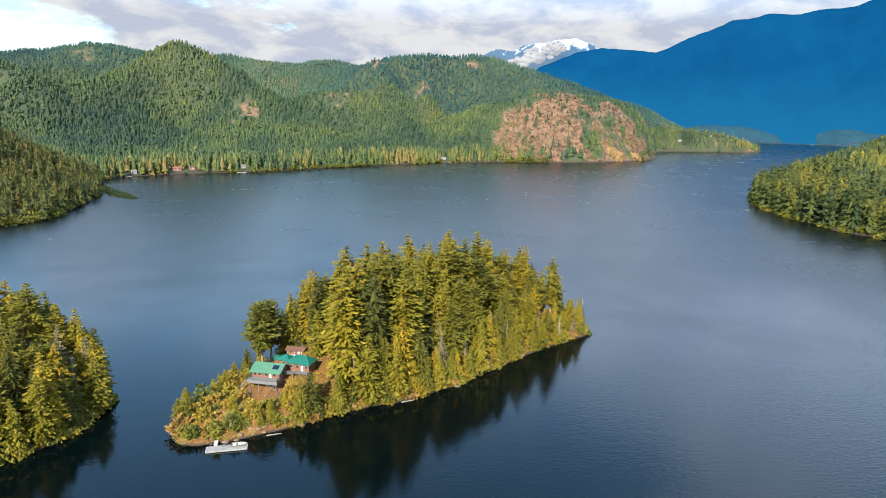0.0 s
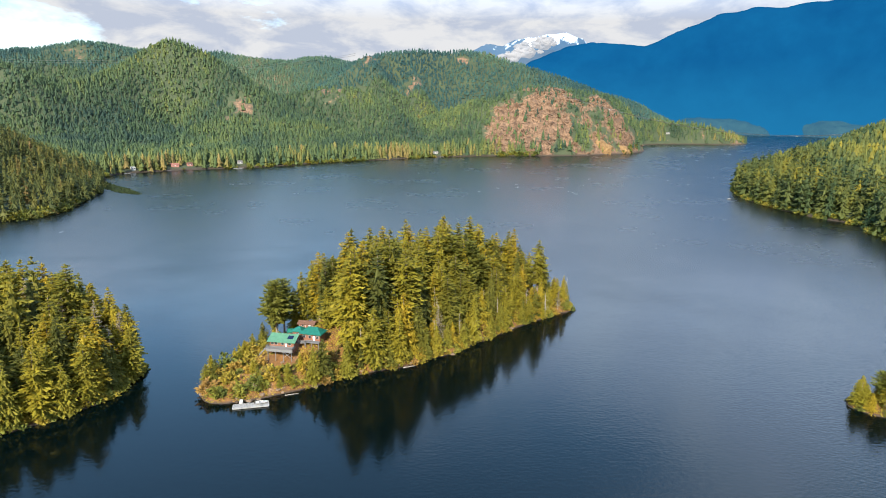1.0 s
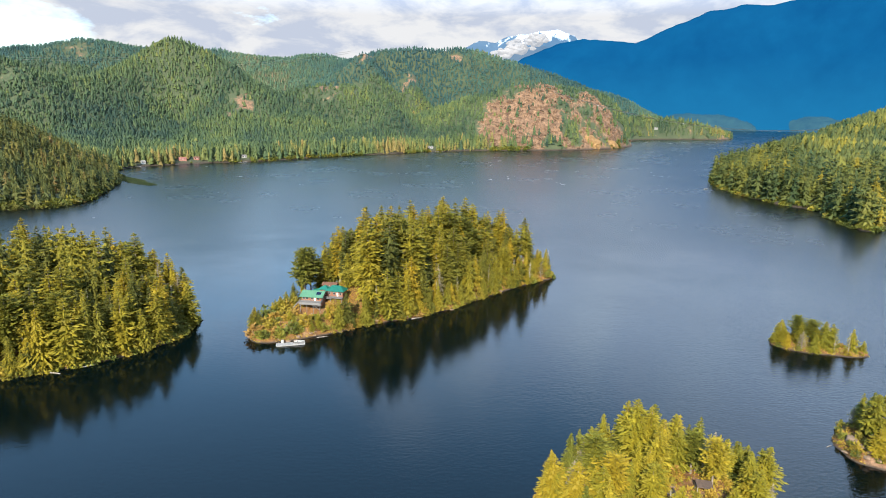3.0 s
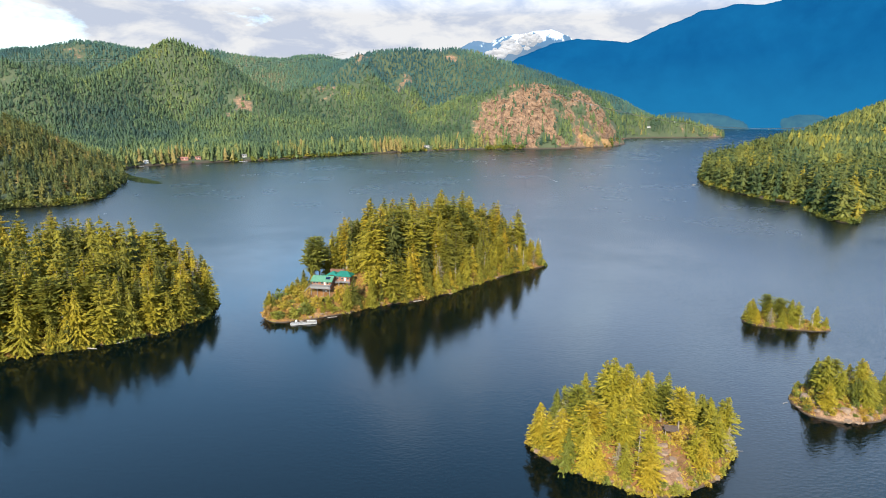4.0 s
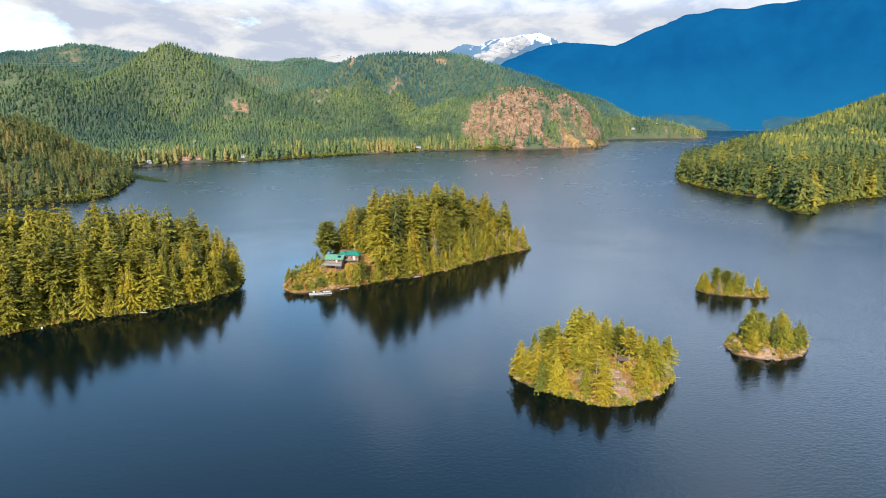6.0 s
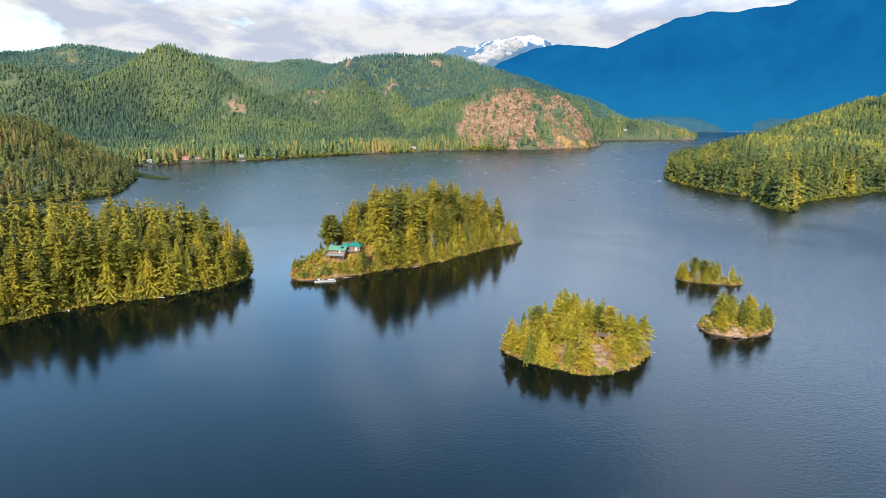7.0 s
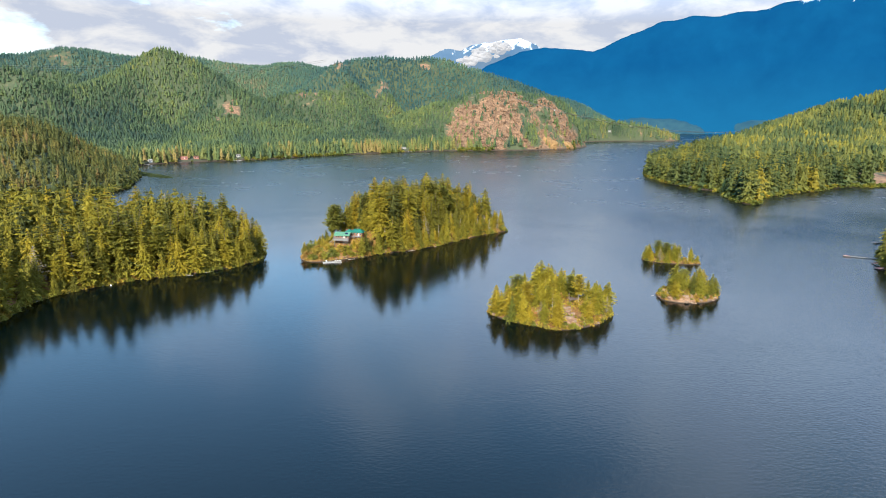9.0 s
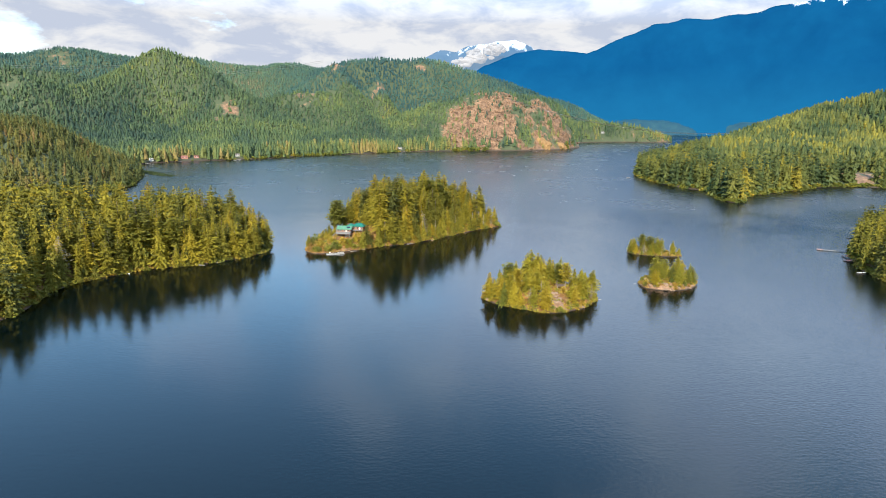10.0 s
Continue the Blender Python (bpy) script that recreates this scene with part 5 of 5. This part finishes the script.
def railing(parent, a, c, z, h=1.0, posts=8, mat=None, boards=True):
    """Posts, a top rail and boards between a and c."""
    a, c = Vector((*a, z)), Vector((*c, z))
    mat = mat or M_GREY
    for k in range(posts + 1):
        p = a.lerp(c, k / posts)
        part("rail_post", boxes((p.x, p.y, z + h / 2, 0.1, 0.1, h)), mat, parent)
    for k, hh in enumerate((h, 0.72 * h, 0.45 * h, 0.18 * h) if boards else (h, 0.5 * h)):
        part("rail", beam(a + Vector((0, 0, hh)), c + Vector((0, 0, hh)), 0.12 if k == 0 else 0.09), mat, parent)


# main house on posts, with a deck towards the lake
house = tagged(new("house"), "wooden lake house with a pale green metal roof and raised deck", "house")
house.matrix_basis = pose(-41.5, 179.3, 0, 0, 0, -9.7) @ Matrix.Diagonal((0.87, 0.95, 1, 1))
gable(house, 11.4, 7.6, 10.6, 12.9, 1.55, 0.9, M_RED, M_GREEN, 0.55, 2.4, 26)
part("deck", boxes((0.2, -5.4, 10.48, 12.4, 3.4, 0.2)), M_GREY, house, "grey plank deck")
part("fascia", boxes((0.2, -7.16, 9.95, 12.5, 0.12, 1.0)), M_GREY, house)
railing(house, (-6.0, -7.0), (6.4, -7.0), 10.58, 1.0, 9)
railing(house, (-6.0, -7.0), (-6.0, -3.8), 10.58, 1.0, 3)
railing(house, (6.4, -7.0), (6.4, -3.8), 10.58, 1.0, 3)
for x in (-5.2, -1.6, 2.0, 5.8):
    part("post", boxes((x, -6.8, 7.9, 0.26, 0.26, 4.6)), M_GREY, house, "grey timber post")
for x0, x1 in ((2.0, 5.8), (5.8, 2.0)):
    part("brace", beam((x0, -6.8, 7.0), (x1, -6.8, 9.6), 0.16), M_GREY, house)
for x in (-4.4, -2.6, 0.4, 3.8):
    window(house, x, -3.85, 11.7, 1.4, 1.1)
part("door", boxes((2.0, -3.86, 11.62, 1.0, 0.12, 2.05)), M_WHITE, house, "white door")
window(house, 5.75, -1.0, 11.8, 1.3, 1.1, 1, True)
window(house, 5.75, 2.0, 11.8, 1.3, 1.1, 1, True)
part("solar_panel", slab([(2.1, -2.6, 13.42), (4.7, -2.6, 13.42), (4.7, -0.6, 14.16), (2.1, -0.6, 14.16)], 0.06), M_PANEL, house, "dark blue solar panel")
for k in range(9):
    part("step", boxes((-6.8 - 0.33 * k, -6.0, 10.3 - 0.34 * k, 0.5, 1.3, 0.08)), M_GREY, house)
for y in (-6.65, -5.35):
    part("stringer", beam((-6.4, y, 10.3), (-9.7, y, 7.2), 0.18), M_GREY, house)

# the second building with a hipped teal roof
lodge = tagged(new("lodge"), "red wooden lodge with a hipped teal metal roof", "house")
lodge.matrix_basis = pose(-31.2, 183.8, -0.4, 0, 0, -14) @ Matrix.Diagonal((0.86, 0.86, 1, 1))
for args in ((0, -2.9, 12.0, 9.4, 0.18, 5.0), (0, 2.9, 12.0, 9.4, 0.18, 5.0), (-4.6, 0, 12.0, 0.18, 5.6, 5.0), (4.6, 0, 12.0, 0.18, 5.6, 5.0)):
    part("wall", boxes(args), M_RED, lodge)
E4 = [(-5.6, -3.9, 14.2), (5.6, -3.9, 14.2), (5.6, 3.9, 14.2), (-5.6, 3.9, 14.2)]
RA, RB = (-2.2, 0, 16.4), (2.2, 0, 16.4)
part("roof", joined(slab([E4[0], E4[1], RB, RA], 0.14), *seams(E4[0], E4[1], RA, RB, 16, 0.05)), M_TEAL, lodge)
part("roof", slab([E4[2], E4[3], RA, RB], 0.14), M_TEAL, lodge)
part("roof", slab([E4[1], E4[2], RB], 0.14), M_TEAL, lodge)
part("roof", slab([E4[3], E4[0], RA], 0.14), M_TEAL, lodge)
part("deck", boxes((1.6, -4.4, 11.3, 7.2, 2.6, 0.2)), M_GREY, lodge, "grey plank deck")
railing(lodge, (-2.0, -5.6), (5.2, -5.6), 11.4, 0.95, 6)
for x in (-1.8, 1.6, 5.0):
    part("post", boxes((x, -5.5, 9.9, 0.22, 0.22, 3.0)), M_GREY, lodge)
for x in (-3.2, -0.4, 3.4):
    window(lodge, x, -3.0, 12.9, 1.3, 1.2)
part("door", boxes((1.6, -3.02, 12.4, 1.0, 0.12, 2.05)), M_WHITE, lodge, "white door")
link = tagged(new("side_wing"), "small side wing with a hipped teal roof", "house")
link.matrix_basis = pose(-37.4, 186.0, -0.5, 0, 0, -14) @ Matrix.Diagonal((0.85, 0.85, 1, 1))
part("wall", boxes((0, 0, 12.3, 5.0, 4.6, 4.6)), M_RED, link)
W4, WT = [(-3.2, -3.0, 14.3), (3.2, -3.0, 14.3), (3.2, 3.0, 14.3), (-3.2, 3.0, 14.3)], (0.3, 0, 16.0)
for i in range(4):
    part("roof", slab([W4[i], W4[(i + 1) % 4], WT], 0.14), M_TEAL, link)
window(link, 0.2, -2.36, 13.0, 1.4, 1.2)

walk_way = tagged(new("walkway"), "grey plank walkway on posts between house and lodge", "walkway")
walk_way.matrix_basis = pose(-35.2, 179.6, 0, 0, 0, 8)
for k in range(9):
    part("plank", boxes((-1.8 + 0.45 * k, 0, 10.9, 0.42, 1.8, 0.08)), M_GREY, walk_way)
for y in (-0.8, 0.8):
    part("joist", boxes((0, y, 10.76, 4.0, 0.14, 0.2)), M_GREY, walk_way)
    for x in (-1.6, 1.6):
        part("post", boxes((x, y, 9.4, 0.18, 0.18, 2.8)), M_GREY, walk_way)
railing(walk_way, (-1.9, -0.85), (1.9, -0.85), 10.94, 0.95, 4)

shed = tagged(new("guest_cabin"), "low cabin with a brown roof and white porch", "cabin")
gz = at_ground(MAIN, -37, 201)
shed.matrix_basis = pose(-37.0, 201.2, gz - 0.1, 0, 0, -8)
gable(shed, 6.6, 3.6, 0.4, 2.7, 0.7, 0.6, M_RED, M_BROWN, 0.5, 2.0, 10)
part("porch", boxes((0.4, -2.8, 0.35, 6.0, 1.9, 0.2)), M_WHITE, shed, "white porch floor")
railing(shed, (-2.4, -3.7), (3.3, -3.7), 0.45, 0.9, 5, M_WHITE)
for x in (-2.4, 0.4, 3.3):
    part("post", boxes((x, -3.6, 1.3, 0.14, 0.14, 2.8)), M_WHITE, shed)
window(shed, -1.5, -1.86, 1.9, 1.2, 1.0)
part("door", boxes((1.5, -1.86, 1.45, 0.9, 0.1, 2.0)), M_WHITE, shed, "white door")

hut = tagged(new("garden_hut"), "small red hut with a green roof", "shed")
hut.matrix_basis = pose(-43.2, 198.2, at_ground(MAIN, -43.2, 198.2), 0, 0, 8)
gable(hut, 3.0, 2.8, 0.2, 2.2, 0.9, 0.35, M_RED, M_TEAL, 0.5, 2.0, 6)
part("door", boxes((0, -1.45, 1.1, 0.8, 0.1, 1.8)), M_DARKWOOD, hut, "dark plank door")

# dock and boat
dock = tagged(new("dock"), "white floating dock with pale worn planks", "dock")
dock.matrix_basis = pose(-46.2, 145.9, 0, 0, 0, 13.5)
for k in range(24):
    part("plank", boxes((-5.75 + 0.5 * k, 0, 0.46, 0.47, 3.3, 0.07)), M_TANK, dock)
for y in (-1.66, 1.66):
    part("side_beam", boxes((0, y, 0.30, 12.1, 0.14, 0.34)), M_TANK, dock)
for x in (-6.05, 6.05):
    part("end_beam", boxes((x, 0, 0.30, 0.14, 3.2, 0.34)), M_WHITE, dock)
for x in (-4.4, 0, 4.4):
    part("float", boxes((x, 0, 0.02, 2.2, 2.8, 0.5)), M_DARKWOOD, dock)
for x in (-5.6, -1.0, 3.4):
    part("mooring_post", boxes((x, -1.5, 0.75, 0.14, 0.14, 0.6)), M_GREY, dock)
part("gangway", boxes((-3.4, 2.9, 0.75, 1.1, 3.2, 0.12)), M_WHITE, dock)
part("bench", boxes((-1.0, 0.9, 0.75, 1.5, 0.5, 0.45)), M_GREY, dock)


def boat_parts(parent, L, B, H):
    """A small motor boat: a shell with a pointed bow, a deck, a screen and an engine."""
    st = np.linspace(0, 1, 9)
    bm = bmesh.new()
    rings = []
    for u in st:
        half = B / 2 * (1 - max(0.0, (u - 0.45) / 0.55) ** 2.2) + 0.02
        keel = 0.05 + 0.35 * H * max(0.0, (u - 0.6) / 0.4) ** 2
        x, top = L * (u - 0.5), H * (0.92 + 0.16 * u)
        rings.append([bm.verts.new((x, y, z)) for y, z in ((-half, top), (-0.8 * half, 0.45 * H + keel * 0.4), (0, keel), (0.8 * half, 0.45 * H + keel * 0.4), (half, top))])
    for p, q in zip(rings, rings[1:]):
        for i in range(4):
            bm.faces.new((p[i], q[i], q[i + 1], p[i + 1]))
    bm.faces.new(rings[0])
    bmesh.ops.solidify(bm, geom=bm.faces[:], thickness=0.05)
    part("hull", bm, M_WHITE, parent)
    part("deck", boxes((-0.1 * L, 0, 0.55 * H, 0.7 * L, 0.8 * B, 0.06), (0.26 * L, 0, 0.98 * H, 0.26 * L, 0.62 * B, 0.06)), M_WHITE, parent)
    part("seat", boxes((-0.18 * L, 0, 0.72 * H, 0.4, 0.7 * B, 0.35)), M_GREY, parent)
    part("windscreen", boxes((0.12 * L, 0, 1.25 * H, 0.06, 0.6 * B, 0.4)), M_PANE, parent)
    part("engine", boxes((-0.53 * L, 0, 0.8 * H, 0.35, 0.4, 0.8)), M_DARKWOOD, parent)


boat = tagged(new("motor_boat"), "small white motor boat lying on the dock", "boat")
boat.matrix_basis = pose(-42.6, 147.2, 0.5, 0, 0, 13.5)
boat_parts(boat, 4.6, 1.8, 0.75)
far_boat = tagged(new("motor_boat"), "white motor boat moored off the headland", "boat")
far_boat.matrix_basis = pose(383, 705, -0.15, 0, 0, 30)
boat_parts(far_boat, 6.5, 2.4, 1.3)

# cabin and boat house on the small island
cab = tagged(new("cabin"), "little cabin with a pale metal roof among the trees", "cabin")
cab.matrix_basis = pose(62.6, 43.8, at_ground(CABIN, 62.6, 43.8) - 1.0, 0, 0, 24)
gable(cab, 6.6, 4.4, 0.6, 2.7, 1.2, 0.45, M_DARKWOOD, M_TANK, 0.5, 2.5, 16)
part("door", boxes((1.4, -2.26, 1.7, 0.9, 0.1, 1.9)), M_WHITE, cab, "white door")
window(cab, -1.6, -2.25, 1.9, 1.3, 0.9)
part("chimney", boxes((-2.0, 0.9, 3.6, 0.35, 0.35, 1.6)), M_STEEL, cab, "steel stove pipe")
lean = tagged(new("shelter"), "open shelter with a dark flat roof on posts", "shelter")
lean.matrix_basis = pose(84.2, 29.4, at_ground(CABIN, 84.2, 29.4), 0, 0, -12)
part("roof", slab([(-2.0, -1.5, 2.5), (2.0, -1.5, 2.4), (2.0, 1.5, 2.8), (-2.0, 1.5, 2.9)], 0.16), M_DARKWOOD, lean)
for x in (-1.8, 1.8):
    for y in (-1.3, 1.3):
        part("post", boxes((x, y, 1.0, 0.16, 0.16, 3.0)), M_SNAG, lean)

# cottages and landings on the far shore
M_RUST = plain("rust_red_roof", (0.16, 0.060, 0.045), (0.26, 0.11, 0.085), 1.0, 0.7, 0, 0.2, 0.02)


def cottage(x, y, turn, w, dep, wall, roof, label):
    c = tagged(new("cottage"), label, "cottage", "cottages on the far shore")
    c.matrix_basis = pose(x, y, max(0.6, at_ground(NORTH, x, y)), 0, 0, turn)
    gable(c, w, dep, 0.6, 3.4, 1.8, 0.5, wall, roof, 0.5, 3.0, 8)
    for k in (-0.28, 0.28):
        window(c, k * w, -dep / 2 - 0.05, 2.3, 1.5, 1.2)
    part("door", boxes((0, -dep / 2 - 0.05, 1.8, 1.1, 0.12, 2.1)), M_WHITE, c, "white door")


def landing(x, y, turn, L, w, land, label, mat, group="landings on the far shore"):
    c = tagged(new("landing"), label, "jetty", group)
    c.matrix_basis = pose(x, y, 0, 0, 0, turn)
    n = max(4, int(L / 1.2))
    for k in range(n):
        part("plank", boxes((L * ((k + 0.5) / n - 0.5), 0, 0.62, L / n - 0.06, w, 0.1)), mat, c)
    for s in (-1, 1):
        part("side_beam", boxes((0, s * (w / 2 - 0.1), 0.45, L, 0.2, 0.22)), M_GREY, c)
        for k in (-0.45, 0, 0.45):
            part("pile", boxes((k * L, s * (w / 2 - 0.1), 0.0, 0.25, 0.25, 2.0)), M_DARKWOOD, c)


cottage(-402, 966, 35, 12, 7, M_PINK, M_RUST, "faded red cottage with a rust roof by the far shore")
cottage(-384, 982, 35, 8, 6, M_PINK, M_BROWN, "faded red boat shed beside the cottage")
cottage(-316, 1028, 38, 8, 6, M_TANK, M_GREY, "small white cottage by the far shore")
cottage(20, 1348, 15, 13, 7, M_TANK, M_GREY, "white cottage with a pale roof by the far shore")
cottage(-446, 916, 50, 6, 5, M_WHITE, M_TANK, "small white hut at the bay")
cottage(812, 2094, 10, 13, 7, M_TANK, M_GREY, "white cottage on the far point")
landing(-412, 940, 35, 26, 5, NORTH, "long low wooden landing on the shore", M_GREY)
landing(-310, 1000, 38, 16, 4, NORTH, "white wooden landing stage", M_WHITE)
landing(30, 1334, 10, 38, 6, NORTH, "white floating landing stage", M_WHITE)
landing(-444, 893, 50, 10, 4, NORTH, "small pale landing stage", M_TANK)
# jetties of the east shore
landing(336, 150.5, 150, 26, 1.4, EAST, "long narrow floating boom reaching from the shore", M_GREY, "jetties on the east shore")
landing(325, 157, 150, 4, 2.4, EAST, "small pink swimming raft at the boom's end", M_PINK, "jetties on the east shore")
landing(331, 134, 10, 9, 3.0, EAST, "faded red wooden jetty on piles", M_PINK, "jetties on the east shore")
landing(322, 120, 10, 9, 4.0, EAST, "broad red wooden jetty", M_PINK, "jetties on the east shore")
landing(388, 203, 5, 12, 2.5, EAST, "pale grey wooden jetty on piles", M_GREY, "jetties on the east shore")
landing(303, 85, 10, 7, 1.6, EAST, "short white jetty on piles", M_WHITE, "jetties on the east shore")
for bx, by, rz in ((326, 128.5, 100), (345, 148, 40)):
    e = tagged(new("row_boat"), "small grey boat tied up at a jetty", "boat")
    e.matrix_basis = pose(bx, by, 0.0, 0, 0, rz)
    boat_parts(e, 4.5, 1.7, 0.8)
lake_house = tagged(new("cottage"), "dark cottage half hidden among the shore trees", "cottage")
lake_house.matrix_basis = pose(330, 88, at_ground(EAST, 330, 88), 0, 0, 70)
gable(lake_house, 9, 7, 0.8, 4.6, 2.0, 0.6, M_DARKWOOD, M_TANK, 0.5, 4.0, 10)
window(lake_house, -2.2, -3.55, 3.2, 1.6, 1.3)
window(lake_house, 2.2, -3.55, 3.2, 1.6, 1.3)

# swimming buoys off the headland
for x, y in ((437, 548), (447, 546), (-172, 96), (-166, 93)):
    bm = bmesh.new()
    bmesh.ops.create_uvsphere(bm, u_segments=10, v_segments=8, radius=0.45, matrix=pose(0, 0, 0.18))
    bmesh.ops.create_cone(bm, cap_ends=True, segments=8, radius1=0.10, radius2=0.08, depth=0.3, matrix=pose(0, 0, 0.7))
    me = bpy.data.meshes.new("buoy")
    bm.to_mesh(me)
    bm.free()
    me.materials.append(M_WHITE)
    tagged(new("buoy", me), "small white mooring buoy afloat", "buoy", "buoys").matrix_basis = pose(x, y, 0)


# reed bed in the shallow bay
def reeds():
    rng = np.random.default_rng(5)
    n = 3000
    u = rng.random(n)
    x = -414 + 84 * u + rng.normal(0, 2.2, n)
    y = 772 - 97 * u ** 0.8 + rng.normal(0, 2.0, n) + 9 * np.sin(u * 3.1) * rng.choice((-1.0, 0.9), n)
    a, h = rng.random(n) * 6.28, rng.uniform(0.6, 1.6, n)
    c, s = np.cos(a) * 0.9, np.sin(a) * 0.9
    V = np.stack((np.stack((x - c, y - s, np.full(n, -0.1)), 1), np.stack((x + c, y + s, np.full(n, -0.1)), 1), np.stack((x + rng.normal(0, 0.2, n), y, h), 1)), 1).reshape(-1, 3)
    me = mesh("reed_bed", V, np.arange(3 * n).reshape(-1, 3), M_SPUR, attrs={"tint": np.repeat(rng.uniform(0, 0.08, n), 3)})
    tagged(new("reed_bed", me), "dark reeds standing in the shallow bay", "reeds", kind="stuff")


reeds()


# ---- power lines ----
def cable(a, c, sag, r, name, label, balls=()):
    """A sagging cable with marker balls at the given fractions."""
    t = tagged(new(name), label, "cable", "power line cables")
    pts = []
    for k in range(41):
        u = k / 40
        p = Vector(a).lerp(Vector(c), u)
        pts.append(p - Vector((0, 0, sag * 4 * u * (1 - u))))
    V, F = [], []
    for p in pts:
        V += [(p.x, p.y + r * math.cos(q), p.z + r * math.sin(q)) for q in (0.5, 2.6, 4.7)]
    for k in range(40):
        for i in range(3):
            p, q = 3 * k + i, 3 * k + (i + 1) % 3
            F += [(p, q, q + 3), (p, q + 3, p + 3)]
    part("wire", mesh("wire", V, F, M_STEEL), None, t)
    for u in balls:
        p = Vector(a).lerp(Vector(c), u) - Vector((0, 0, sag * 4 * u * (1 - u)))
        bm = bmesh.new()
        bmesh.ops.create_icosphere(bm, subdivisions=2, radius=1.3, matrix=Matrix.Translation(p))
        part("marker_ball", bm, M_WHITE, t, "white marker ball")


for k in (-1, 0, 1):
    cable((330 + 2 * k, 1500 + 9 * k, 140 + 2 * abs(k)), (1330 + 2 * k, 1660 + 9 * k, 80 + 2 * abs(k)), 57, 0.42, "power_cable", "thin steel power cable spanning the lake channel", (0.12, 0.36, 0.645) if k == 0 else ())
for dy, dz in ((0, 0), (14, 7)):
    cable((-1500, 1900 + dy, 232 + dz), (-780, 1900 + dy, 234 + dz), 14, 0.40, "power_cable", "thin steel power cable crossing the valley")
    cable((-640, 2050 + dy, 216 + dz), (-240, 2050 + dy, 268 + dz), 5, 0.40, "power_cable", "thin steel power cable crossing the hills")
